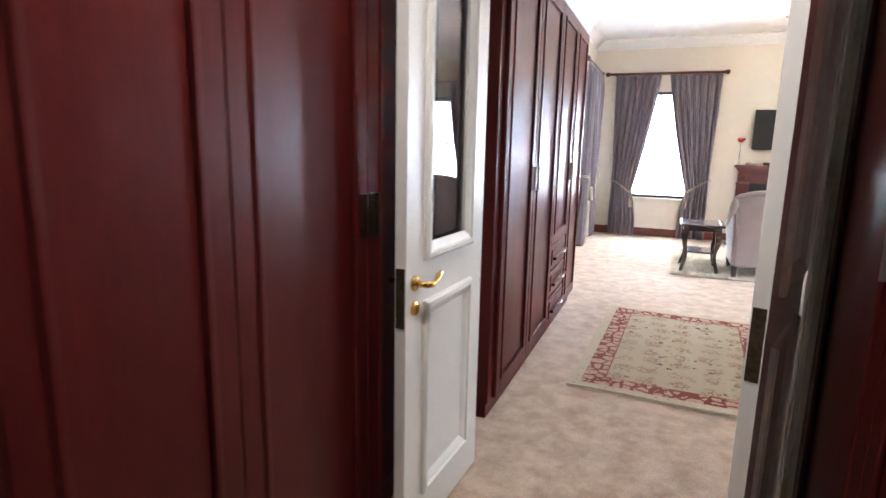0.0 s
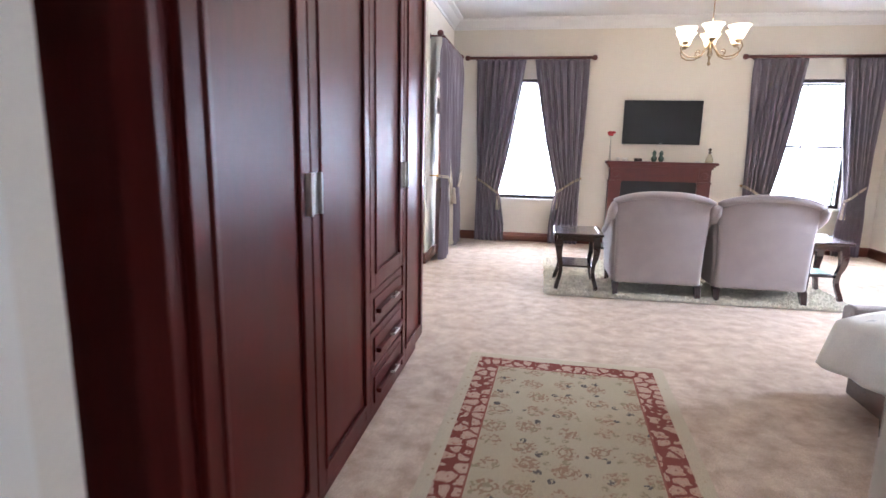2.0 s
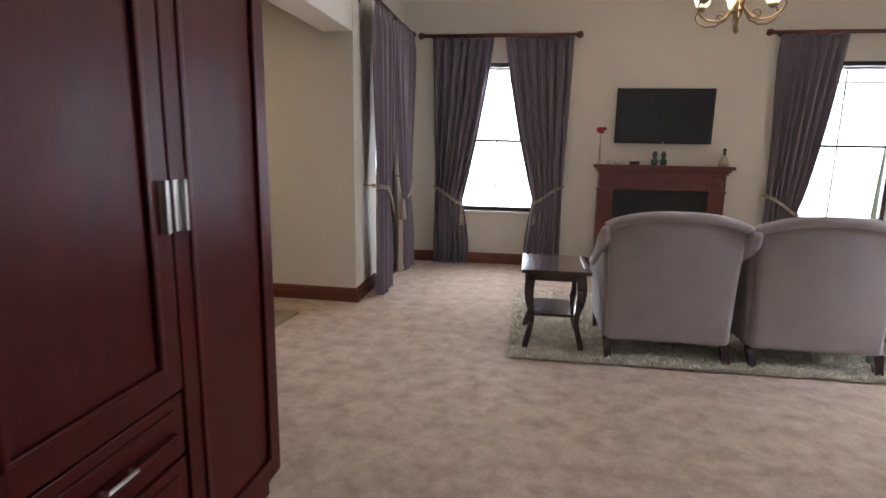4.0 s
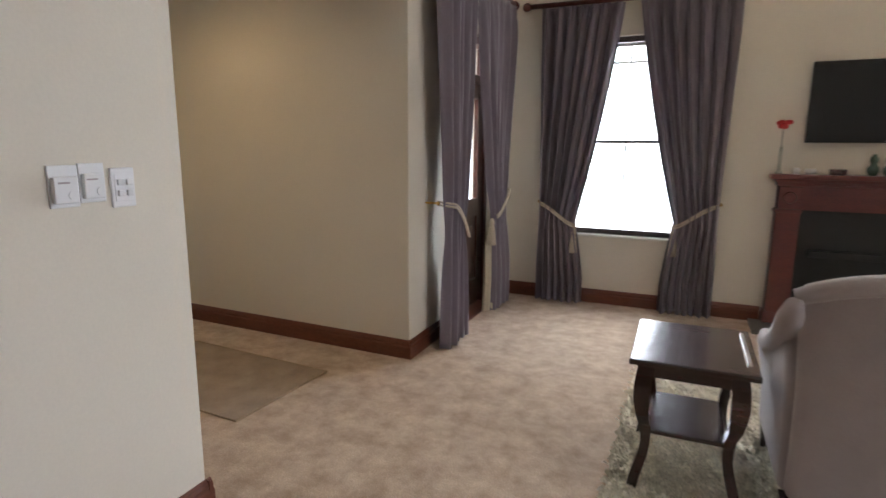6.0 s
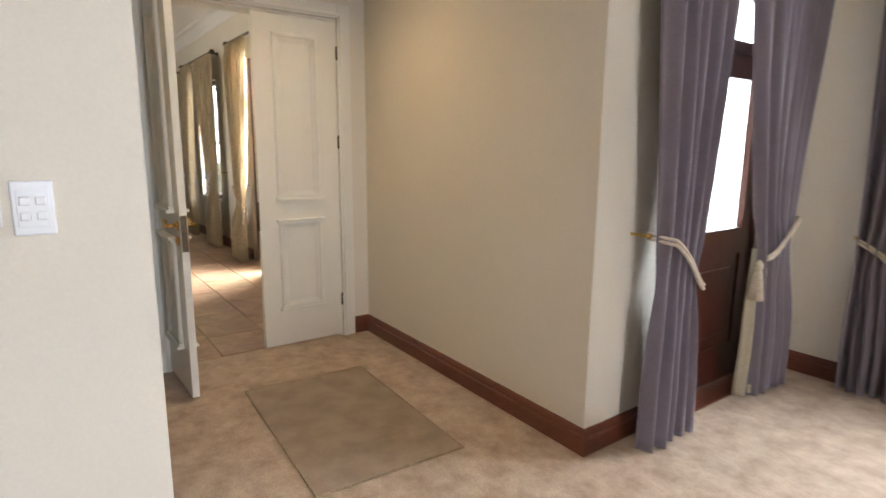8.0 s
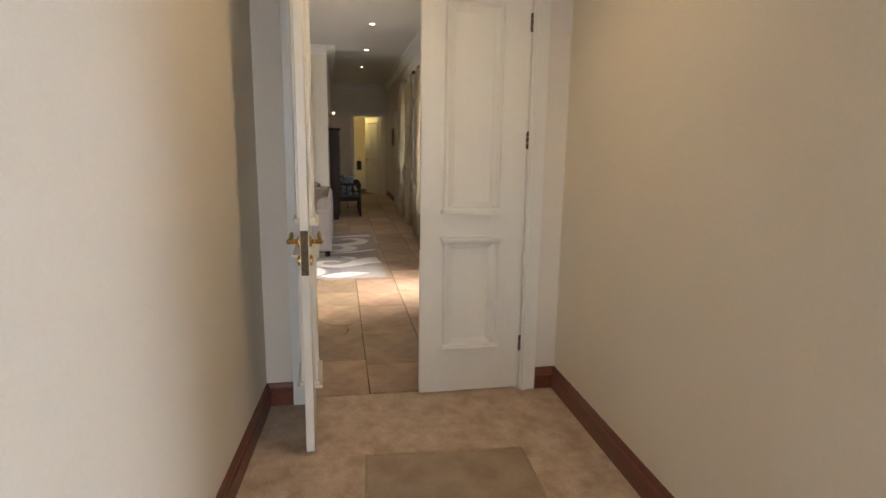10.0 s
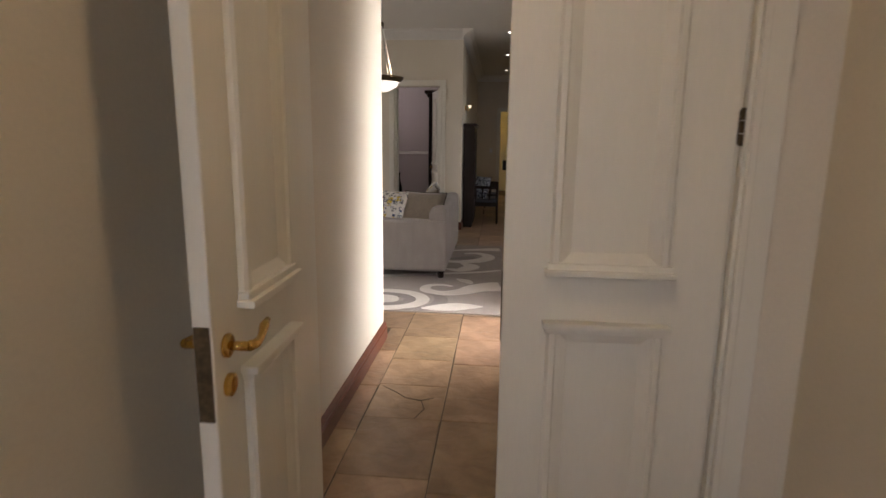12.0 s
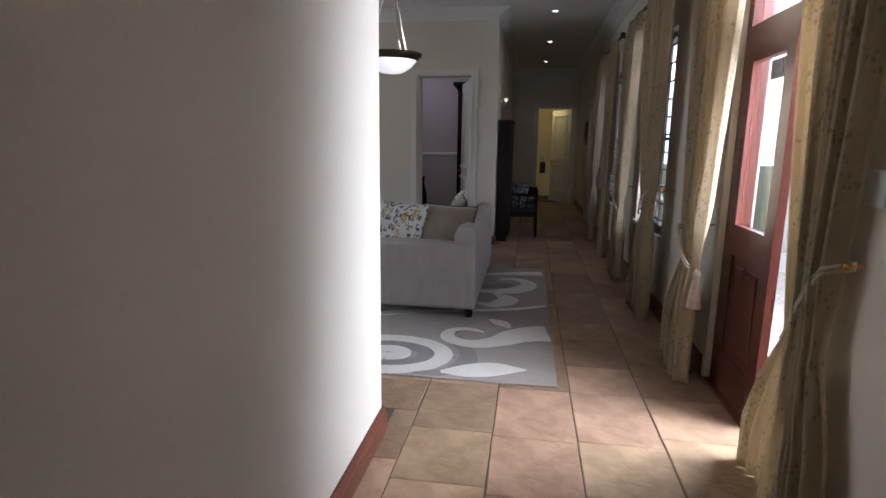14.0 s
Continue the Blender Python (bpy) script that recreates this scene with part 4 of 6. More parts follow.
# ---- armchairs ----
def armchair(x, y, label):
    """An upholstered chair seen from behind; it faces +y."""
    e = thing("armchair", (x, y, 0), label, "armchair", "armchairs facing the fireplace")

    def top(u):
        k = abs(2 * u - 1)
        return 1.075 - 0.085 * k ** 2.6

    def backrest(u, v):
        h = 0.14 + (top(u) - 0.14) * v
        w = 0.42 + 0.05 * v ** 2.2
        return (x + (2 * u - 1) * w, y - 0.02 - 0.05 * v + 0.05 * (2 * u - 1) ** 2 * v - 0.012 * math.sin(math.pi * v), h)
    b = part("backrest", sheet(bmesh.new(), 22, 16, backrest), LINEN, e)
    solidify(b, 0.13, -1)
    soften(b, 0.035, 4)
    for s in (-1, 1):
        def wing(u, v):
            zt = 0.965 - 0.36 * min(1, max(0, (u - 0.03) / 0.75)) ** 0.62
            z = 0.14 + (zt - 0.14) * v
            xo = 0.395 + 0.055 * v ** 2.2
            return (x + s * xo, y + 0.05 + 0.68 * u, z)
        a = part("arm", sheet(bmesh.new(), 14, 10, wing), LINEN, e)
        solidify(a, 0.09, 0)
        soften(a, 0.03, 3)
        pts, rs = [], []
        for i in range(12):
            u = i / 11
            zt = 0.965 - 0.36 * min(1, max(0, (u - 0.03) / 0.75)) ** 0.62
            pts.append((x + s * (0.478 - 0.03 * u), y - 0.075 + 0.80 * u, zt - 0.012))
            rs.append(0.03 if i in (0, 11) else 0.05 - 0.008 * u)
        part("arm_roll", sweep(bmesh.new(), pts, rs, n=14), LINEN, e, smooth=True)
    pts = [(x + (2 * k / 18 - 1) * 0.47, y - 0.078 + 0.05 * (k / 9 - 1) ** 2, top(k / 18) - 0.022) for k in range(19)]
    part("top_roll", sweep(bmesh.new(), pts, [0.03] + [0.036] * 17 + [0.03], n=14), LINEN, e, smooth=True)
    pts = [(x + (2 * k / 18 - 1) * 0.462, y - 0.068 + 0.05 * (k / 9 - 1) ** 2, top(k / 18) - 0.062) for k in range(19)]
    part("seam", sweep(bmesh.new(), pts, 0.004, n=6), LINEN, e)
    part("seat_base", boxes((x - 0.40, x + 0.40, y + 0.06, y + 0.72, 0.14, 0.33), bev=0.02), LINEN, e)
    part("seat_cushion", boxes((x - 0.37, x + 0.37, y + 0.12, y + 0.78, 0.33, 0.48), bev=0.05), LINEN, e)
    for sx in (-1, 1):
        for yy, lean in ((y + 0.03, -0.06), (y + 0.68, 0.02)):
            bm = bmesh.new()
            cx = x + sx * 0.40
            q = []
            for zz, hw, dy in ((0.01, 0.022, lean), (0.145, 0.034, 0)):
                q.append([bm.verts.new((cx + i * hw, yy + dy + j * hw, zz)) for i, j in ((-1, -1), (1, -1), (1, 1), (-1, 1))])
            for k in range(4):
                bm.faces.new((q[0][k], q[0][(k + 1) % 4], q[1][(k + 1) % 4], q[1][k]))
            bm.faces.new(q[0])
            bm.faces.new(q[1])
            part("leg", bm, DARKWOOD, e)
    return e


armchair(1.525, 6.86, "mauve-beige upholstered armchair with curved back on the shaggy rug")
armchair(2.50, 6.86, "mauve-beige upholstered armchair with curved back beside its twin")


# ---- side tables ----
def side_table(x0, x1, y0, y1, h, label, shelf=0.27):
    e = thing("side_table", ((x0 + x1) / 2, (y0 + y1) / 2, 0), label, "side table", "side tables")
    part("tabletop", boxes((x0, x1, y0, y1, h - 0.028, h), bev=0.007), DARKWOOD, e)
    part("apron", boxes((x0 + 0.04, x1 - 0.04, y0 + 0.04, y1 - 0.04, h - 0.085, h - 0.028)), DARKWOOD, e)
    part("shelf", boxes((x0 + 0.09, x1 - 0.09, y0 + 0.09, y1 - 0.09, shelf - 0.02, shelf), bev=0.004), DARKWOOD, e)
    for sx in (-1, 1):
        for sy in (-1, 1):
            cx, cy = (x0 if sx < 0 else x1) - sx * 0.072, (y0 if sy < 0 else y1) - sy * 0.072
            bm, rings = bmesh.new(), []
            for k in range(13):
                v = k / 12
                z = (h - 0.03) * (1 - v) + 0.012 * v
                o = 0.012 * math.sin(math.pi * min(1, v / 0.5)) - 0.016 * math.sin(math.pi * max(0, min(1, (v - 0.4) / 0.5))) + 0.028 * max(0, v - 0.62) ** 1.3 / 0.28
                w = 0.034 - 0.014 * max(0, min(1, (v - 0.2) / 0.5)) + 0.002 * math.sin(9 * v)
                rings.append([bm.verts.new((cx + sx * o + i * w, cy + sy * o + j * w, z)) for i, j in ((-1, -1), (1, -1), (1, 1), (-1, 1))])
            for p, q in zip(rings, rings[1:]):
                for k in range(4):
                    bm.faces.new((p[k], p[(k + 1) % 4], q[(k + 1) % 4], q[k]))
            bm.faces.new(rings[0])
            bm.faces.new(rings[-1][::-1])
            part("leg", bm, DARKWOOD, e)
    return e


side_table(0.488, 0.990, 6.88, 7.50, 0.62, "dark stained wooden side table with curved legs and shelf")
side_table(2.93, 3.38, 7.02, 7.62, 0.62, "dark stained wooden side table holding a paper")
e = thing("magazine", (3.1, 7.3, 0.275), "green and white magazine lying on the table shelf", "magazine")
part("pages", boxes((3.03, 3.26, 7.14, 7.42, 0.272, 0.282)), WHITEWARE, e)
part("cover", boxes((3.028, 3.262, 7.138, 7.422, 0.282, 0.284)), mat("green_print", (0.05, 0.42, 0.3), (0.5, 0.55, 0.5), rough=0.4, scale=8), e, "green printed cover")
e = thing("television_remote", (0.95, 7.2, 0.62), "slim silver remote control along the table edge", "remote control")
part("remote_body", boxes((0.945, 0.962, 6.99, 7.42, 0.621, 0.632), bev=0.003), STEEL, e)

# ---- bed ----
bed = thing("bed", (3.0, 3.4, 0), "dark based bed with a white cover draped over its foot", "bed")
part("base", boxes((2.02, 3.92, 2.35, 4.55, 0.09, 0.32), bev=0.01), DARKWOOD, bed, "dark brown bed base")
part("mattress", boxes((2.03, 3.91, 2.35, 4.56, 0.32, 0.56), bev=0.05), WHITEWARE, bed)
for x in (2.06, 3.88):
    for y in (2.45, 4.2):
        part("leg", sweep(bmesh.new(), [(x, y, 0), (x, y, 0.1)], [0.03, 0.04], n=10), DARKWOOD, bed)


def spread(u, v):
    """Top of the cover with both sides hanging."""
    k = u * 10
    y = 2.9 + 1.80 * v
    if k < 2:
        q = 1 - k / 2
        hem = 0.31 - 0.1 * max(0, v - 0.6) / 0.4
        return (2.0 - 0.04 * q * (1 + 0.5 * math.sin(17 * y)) - 0.06 * q * v, y, 0.60 - 0.11 * v ** 3 + (hem - 0.60 + 0.11 * v ** 3) * q)
    if k > 8:
        q = (k - 8) / 2
        return (3.94 + 0.05 * q, y, 0.60 - 0.28 * q)
    q = (k - 2) / 6
    return (2.0 + 1.94 * q, y, 0.60 - 0.11 * v ** 3 * math.exp(-q * 7) + 0.025 * math.sin(math.pi * q) + 0.008 * math.sin(9 * y + 6 * q))


c = part("cover", sheet(bmesh.new(), 50, 30, spread), mat("white_bed_cover", (0.74, 0.72, 0.66), (0.68, 0.66, 0.6), rough=0.9, scale=9, fine=120, bump=0.1, fine_mix=0.06), bed, "thick white cover hanging over the side", smooth=True)
solidify(c, 0.02)
bmf = sheet(bmesh.new(), 40, 8, lambda u, v: (2.0 + 1.94 * u, 4.70 + 0.03 * math.sin(20 * u) * v, 0.60 - 0.11 * math.exp(-u * 7) - 0.30 * v + 0.02 * math.sin(11 * u) * v))
solidify(part("cover_end", bmf, bpy.data.materials["white_bed_cover"], bed, smooth=True), 0.02)
b = part("footboard", boxes((2.10, 3.85, 4.74, 4.88, 0.12, 0.56), bev=0.03), LINEN, bed, "padded grey-beige footboard")
part("headboard", boxes((2.0, 3.95, 1.96, 2.10, 0.1, 1.2), bev=0.04), LINEN, bed)
for x in (2.5, 3.45):
    part("pillow", ball(bmesh.new(), (x, 2.55, 0.66), 0.3, (1.2, 0.75, 0.35), 20, 12), WHITEWARE, bed, smooth=True)

bed.location.x += 0.13

# ---- chandelier and ceiling fittings ----
ANTIQUE = mat("antique_brass", (0.30, 0.22, 0.12), (0.2, 0.145, 0.08), rough=0.36, metal=0.9, fine=60)
ch = thing("chandelier", (2.017, 7.633, 2.365), "bronze six-arm chandelier with lit cream glass shades", "chandelier")
CX, CY = 2.017, 7.633
bm = lathe(bmesh.new(), CX, CY, [(0.004, 2.365), (0.018, 2.38), (0.02, 2.395), (0.008, 2.42), (0.014, 2.45), (0.03, 2.48), (0.022, 2.53), (0.04, 2.57), (0.02, 2.61), (0.014, 2.72), (0.02, 2.75), (0.006, 2.78), (0.006, 3.30), (0.05, 3.33), (0.055, 3.36)], n=16)
part("stem", bm, ANTIQUE, ch, smooth=True)
for k in range(6):
    a = k * math.pi / 3 + 0.3
    ux, uy = math.cos(a), math.sin(a)
    prof = ((0.02, 2.60), (0.05, 2.54), (0.10, 2.475), (0.17, 2.445), (0.25, 2.45), (0.31, 2.485), (0.335, 2.53), (0.32, 2.57), (0.285, 2.58))
    part("arm", sweep(bmesh.new(), [(CX + ux * r, CY + uy * r, z) for r, z in prof], 0.0075, n=8), ANTIQUE, ch, smooth=True)
    curl = [(0.13 + 0.055 * (1 - q / 22) * math.cos(0.45 * q + 2.6), 2.50 + 0.05 * (1 - q / 22) * math.sin(0.45 * q + 2.6)) for q in range(16)]
    part("scroll", sweep(bmesh.new(), [(CX + ux * r, CY + uy * r, z) for r, z in curl], 0.005, n=6), ANTIQUE, ch, smooth=True)
    part("cup", lathe(bmesh.new(), CX + ux * 0.285, CY + uy * 0.285, [(0.01, 2.565), (0.035, 2.585), (0.04, 2.60), (0.01, 2.605)], n=14), ANTIQUE, ch, smooth=True)
    s = part("shade", lathe(bmesh.new(), CX + ux * 0.285, CY + uy * 0.285, [(0.03, 2.60), (0.05, 2.62), (0.062, 2.66), (0.082, 2.70), (0.108, 2.735), (0.104, 2.737), (0.076, 2.70), (0.056, 2.66), (0.04, 2.62)], n=20, cap=False), SHADE, ch, "lit cream glass bell shade", smooth=True)
bulb("chandelier_bulb", (CX, CY, 2.85), 25, 0.2, (1, 0.8, 0.55))


def downlight(x, y, z, on=True, watts=6):
    e = thing("downlight", (x, y, z), "small recessed round ceiling downlight, lit" if on else "small recessed round ceiling downlight", "downlight", "ceiling downlights")
    part("ring", lathe(bmesh.new(), x, y, [(0.036, z - 0.001), (0.055, z - 0.006), (0.06, z - 0.004), (0.06, z - 0.0005)], n=20, cap=False), WHITE, e, smooth=True)
    part("lens", lathe(bmesh.new(), x, y, [(0.034, z - 0.003), (0.036, z - 0.001)], n=16), LAMPDISC, e, "glowing lens")
    if watts:
        lamp = new("downlight_lamp", bpy.data.lights.new("downlight_lamp", "SPOT"))
        lamp.data.energy, lamp.data.spot_size, lamp.data.spot_blend, lamp.data.color, lamp.data.shadow_soft_size = watts, radians(140), 1.0, (1.0, 0.76, 0.48), 0.02
        lamp.matrix_world = look((x, y, z - 0.03), (x, y + 0.01, 0))


for x, y in ((-0.05, 8.6), (3.9, 8.6), (1.9, 4.6), (-0.05, 6.0)):
    downlight(x, y, CEIL, watts=0)
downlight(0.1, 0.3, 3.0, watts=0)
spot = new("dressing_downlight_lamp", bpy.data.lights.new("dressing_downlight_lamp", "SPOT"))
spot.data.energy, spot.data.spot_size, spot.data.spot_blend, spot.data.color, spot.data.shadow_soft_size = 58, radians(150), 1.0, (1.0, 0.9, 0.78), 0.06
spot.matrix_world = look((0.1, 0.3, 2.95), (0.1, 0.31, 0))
downlight(-2.5, 7.05, 2.95, watts=0)
spot = new("passage_downlight_lamp", bpy.data.lights.new("passage_downlight_lamp", "SPOT"))
spot.data.energy, spot.data.spot_size, spot.data.spot_blend, spot.data.color, spot.data.shadow_soft_size = 42, radians(150), 1.0, (1.0, 0.7, 0.36), 0.03
spot.matrix_world = look((-2.5, 7.05, 2.90), (-2.5, 7.07, 0))
e = thing("ceiling_speaker", (1.7, 8.7, CEIL), "round white recessed ceiling speaker grille", "ceiling speaker")
part("grille", lathe(bmesh.new(), 1.7, 8.7, [(0.01, CEIL - 0.012), (0.1, CEIL - 0.01), (0.115, CEIL - 0.001)], n=24), mat("grey_speaker_mesh", (0.4, 0.4, 0.39), fine=300, bump=0.4), e)


# ---- rugs on the carpet ----
def rug_material():
    """A faded floral rug: cream margins, red-brown border with pale blossoms, sage field with scattered motifs."""
    m = bpy.data.materials.new("faded_floral_wool")
    m.use_nodes = True
    nt = m.node_tree
    b = nt.nodes["Principled BSDF"]
    b.inputs["Roughness"].default_value = 0.95
    b.inputs["Specular IOR Level"].default_value = 0.1

    def node(kind, **kw):
        n = nt.nodes.new(kind)
        for k, v in kw.items():
            n.inputs[k].default_value = v
        return n

    def maths(op, a, c=None):
        n = nt.nodes.new("ShaderNodeMath")
        n.operation = op
        for i, v in enumerate((a, c)):
            if v is None:
                continue
            if isinstance(v, (int, float)):
                n.inputs[i].default_value = v
            else:
                nt.links.new(v, n.inputs[i])
        return n.outputs[0]

    def mix(f, a, c):
        n = nt.nodes.new("ShaderNodeMix")
        n.data_type = "RGBA"
        nt.links.new(f, n.inputs["Factor"])
        for key, v in (("A", a), ("B", c)):
            if isinstance(v, tuple):
                n.inputs[key].default_value = (*v, 1)
            else:
                nt.links.new(v, n.inputs[key])
        return n.outputs["Result"]
    tc = node("ShaderNodeTexCoord")
    wob = node("ShaderNodeTexNoise", Scale=14.0, Detail=2.0)
    nt.links.new(tc.outputs["Object"], wob.inputs["Vector"])
    add = nt.nodes.new("ShaderNodeVectorMath")
    add.operation = "MULTIPLY_ADD"
    nt.links.new(wob.outputs["Color"], add.inputs[0])
    add.inputs[1].default_value = (0.03, 0.03, 0)
    nt.links.new(tc.outputs["Object"], add.inputs[2])
    sep = node("ShaderNodeSeparateXYZ")
    nt.links.new(tc.outputs["Object"], sep.inputs[0])
    dx = maths("SUBTRACT", 0.655, maths("ABSOLUTE", sep.outputs[0]))
    dy = maths("SUBTRACT", 1.025, maths("ABSOLUTE", sep.outputs[1]))
    d = maths("MINIMUM", dx, dy)
    field = maths("GREATER_THAN", d, 0.218)
    border = maths("MULTIPLY", maths("GREATER_THAN", d, 0.072), maths("LESS_THAN", d, 0.208))
    line = maths("MULTIPLY", maths("GREATER_THAN", d, 0.208), maths("LESS_THAN", d, 0.218))
    # border: pale palmettes crowding the red-brown ground
    v1 = node("ShaderNodeTexVoronoi", Scale=12.5, Randomness=0.75)
    v1.feature = "DISTANCE_TO_EDGE"
    v0 = node("ShaderNodeTexVoronoi", Scale=12.5, Randomness=0.75)
    leaves = node("ShaderNodeTexNoise", Scale=38.0, Detail=1.0)
    for n in (v1, v0):
        nt.links.new(add.outputs[0], n.inputs["Vector"])
    nt.links.new(tc.outputs["Object"], leaves.inputs["Vector"])
    ragged = maths("ADD", v1.outputs["Distance"], maths("MULTIPLY", leaves.outputs[0], 0.30))
    blossom = maths("GREATER_THAN", ragged, 0.27)
    ringm = maths("MULTIPLY", maths("GREATER_THAN", ragged, 0.37), maths("LESS_THAN", ragged, 0.40))
    heart = maths("LESS_THAN", v0.outputs["Distance"], 0.09)
    bcol = mix(blossom, (0.185, 0.048, 0.032), (0.44, 0.30, 0.215))
    bcol = mix(ringm, bcol, (0.36, 0.17, 0.11))
    bcol = mix(heart, bcol, (0.24, 0.10, 0.065))
    # field motifs: large blossoms, small sprigs
    v2 = node("ShaderNodeTexVoronoi", Scale=5.2, Randomness=0.3)
    nt.links.new(add.outputs[0], v2.inputs["Vector"])
    pet = node("ShaderNodeTexNoise", Scale=58.0, Detail=1.0)
    nt.links.new(tc.outputs["Object"], pet.inputs["Vector"])
    big = maths("MULTIPLY", maths("LESS_THAN", v2.outputs["Distance"], 0.36), maths("GREATER_THAN", pet.outputs[0], 0.535))
    v3 = node("ShaderNodeTexVoronoi", Scale=12.0, Randomness=0.7)
    nt.links.new(add.outputs[0], v3.inputs["Vector"])
    small = maths("MULTIPLY", maths("LESS_THAN", v3.outputs["Distance"], 0.27), maths("GREATER_THAN", pet.outputs[0], 0.47))
    sepc = node("ShaderNodeSeparateColor")
    nt.links.new(v3.outputs["Color"], sepc.inputs[0])
    pick = maths("GREATER_THAN", sepc.outputs[0], 0.6)
    stain = node("ShaderNodeTexNoise", Scale=2.2, Detail=4.0)
    nt.links.new(tc.outputs["Object"], stain.inputs["Vector"])
    fcol = mix(stain.outputs[0], (0.355, 0.285, 0.175), (0.435, 0.365, 0.25))
    fcol = mix(maths("MULTIPLY", maths("GREATER_THAN", v2.outputs["Distance"], 0.16), maths("LESS_THAN", v2.outputs["Distance"], 0.2)), fcol, (0.25, 0.17, 0.10))
    fcol = mix(big, fcol, (0.285, 0.18, 0.11))
    fcol = mix(small, fcol, mix(pick, (0.27, 0.22, 0.13), (0.10, 0.085, 0.07)))
    # outer margin with small stitches
    v4 = node("ShaderNodeTexVoronoi", Scale=16.0, Randomness=0.35)
    nt.links.new(tc.outputs["Object"], v4.inputs["Vector"])
    stitch = maths("MULTIPLY", maths("LESS_THAN", v4.outputs["Distance"], 0.13), maths("MULTIPLY", maths("GREATER_THAN", d, 0.03), maths("LESS_THAN", d, 0.08)))
    col = mix(stitch, (0.47, 0.395, 0.275), (0.28, 0.19, 0.11))
    col = mix(border, col, bcol)
    col = mix(line, col, (0.24, 0.09, 0.06))
    col = mix(field, col, fcol)
    fz = node("ShaderNodeTexNoise", Scale=260.0)
    nt.links.new(tc.outputs["Object"], fz.inputs["Vector"])
    fade = node("ShaderNodeMapRange")
    for k, v in (("From Min", 0.3), ("From Max", 0.7), ("To Min", 0.85), ("To Max", 1.15)):
        fade.inputs[k].default_value = v
    nt.links.new(fz.outputs[0], fade.inputs[0])
    mul = nt.nodes.new("ShaderNodeMix")
    mul.data_type, mul.blend_type = "RGBA", "MULTIPLY"
    mul.inputs["Factor"].default_value = 1
    nt.links.new(col, mul.inputs["A"])
    nt.links.new(fade.outputs[0], mul.inputs["B"])
    nt.links.new(mul.outputs["Result"], b.inputs["Base Color"])
    bp = nt.nodes.new("ShaderNodeBump")
    bp.inputs["Strength"].default_value, bp.inputs["Distance"].default_value = 0.4, 0.004
    nt.links.new(fz.outputs[0], bp.inputs["Height"])
    nt.links.new(bp.outputs[0], b.inputs["Normal"])
    return m


rg = thing("floral_rug", (0, 0, 0), "faded cream floral rug with red-brown border and fringe", "rug")
body = part("rug_body", sheet(bmesh.new(), 30, 44, lambda u, v: (-0.655 + 1.31 * u, -1.025 + 2.05 * v, 0.011 + 0.0015 * math.sin(9 * u + 7 * v))), rug_material(), rg)
solidify(body, 0.009, -1)
rnd = random.Random(7)
bm = bmesh.new()
for k in range(260):
    x = -0.65 + 1.30 * k / 259
    for s in (-1, 1):
        dx = rnd.uniform(-0.006, 0.006)
        L = rnd.uniform(0.02, 0.035)
        vs = [bm.verts.new(p) for p in ((x - 0.0018, s * 1.023, 0.008), (x + 0.0018, s * 1.023, 0.008), (x + dx + 0.001, s * (1.025 + L), 0.003), (x + dx - 0.001, s * (1.025 + L), 0.003))]
        bm.faces.new(vs)
solidify(tagged(part("fringe", bm, LINING, rg, "short cream cotton fringe"), kind="stuff"), 0.0015)
rg.location, rg.rotation_euler = (0.495, 3.885, 0), (0, 0, radians(-2.2))

SHAG = mat("cream_grey_shag", (0.84, 0.79, 0.66), (0.66, 0.61, 0.50), rough=0.95, scale=14, fine=120, blend=0.3, fine_mix=0.3)
sh = thing("shaggy_rug", (1.9, 7.6, 0), "long-pile cream and grey shaggy rug under the armchairs", "rug")
part("backing", boxes((0.43, 3.37, 6.73, 8.6, 0.001, 0.012)), SHAG, sh)
rnd = random.Random(3)
verts, faces = [], []
for k in range(26000):
    x, y = rnd.uniform(0.42, 3.38), 6.72 + 1.9 * rnd.random() ** 1.6
    a, l, h = rnd.uniform(0, 6.28), rnd.uniform(0.012, 0.04), rnd.uniform(0.018, 0.04)
    w = 0.0035
    ca, sa = math.cos(a), math.sin(a)
    i = len(verts)
    verts += [(x - sa * w - 1.9, y + ca * w - 7.6, 0.01), (x + sa * w - 1.9, y - ca * w - 7.6, 0.01), (x + ca * l * 0.6 + sa * w - 1.9, y + sa * l * 0.6 - ca * w - 7.6, h), (x + ca * l - 1.9, y + sa * l - 7.6, h * 0.7)]
    faces += [(i, i + 1, i + 2), (i, i + 2, i + 3)]
me = bpy.data.meshes.new("tufts")
me.from_pydata(verts, [], faces)
me.materials.append(SHAG)
tufts = tagged(new("tufts", me), "long loose wool tufts", kind="stuff")
tufts.parent = sh

mt = thing("door_mat", (0, 0, 0), "plain taupe bound carpet mat on the passage floor", "mat")
part("mat_body", boxes((-0.62, 0.62, -0.385, 0.385, 0.001, 0.009)), mat("taupe_mat_pile", (0.37, 0.275, 0.18), (0.275, 0.20, 0.13), rough=0.95, scale=6, fine=140, bump=0.4, sheen=0.2, blend=0.26, fine_mix=0.12), mt)
part("binding", sweep(bmesh.new(), [(-0.625, -0.39, 0.007), (0.625, -0.39, 0.007), (0.625, 0.39, 0.007), (-0.625, 0.39, 0.007), (-0.625, -0.39, 0.007)], 0.007, n=6), mat("brown_binding", (0.36, 0.26, 0.16)), mt, "stitched brown edge binding")
mt.location, mt.rotation_euler = (-2.115, 7.07, 0), (0, 0, radians(-3.2))

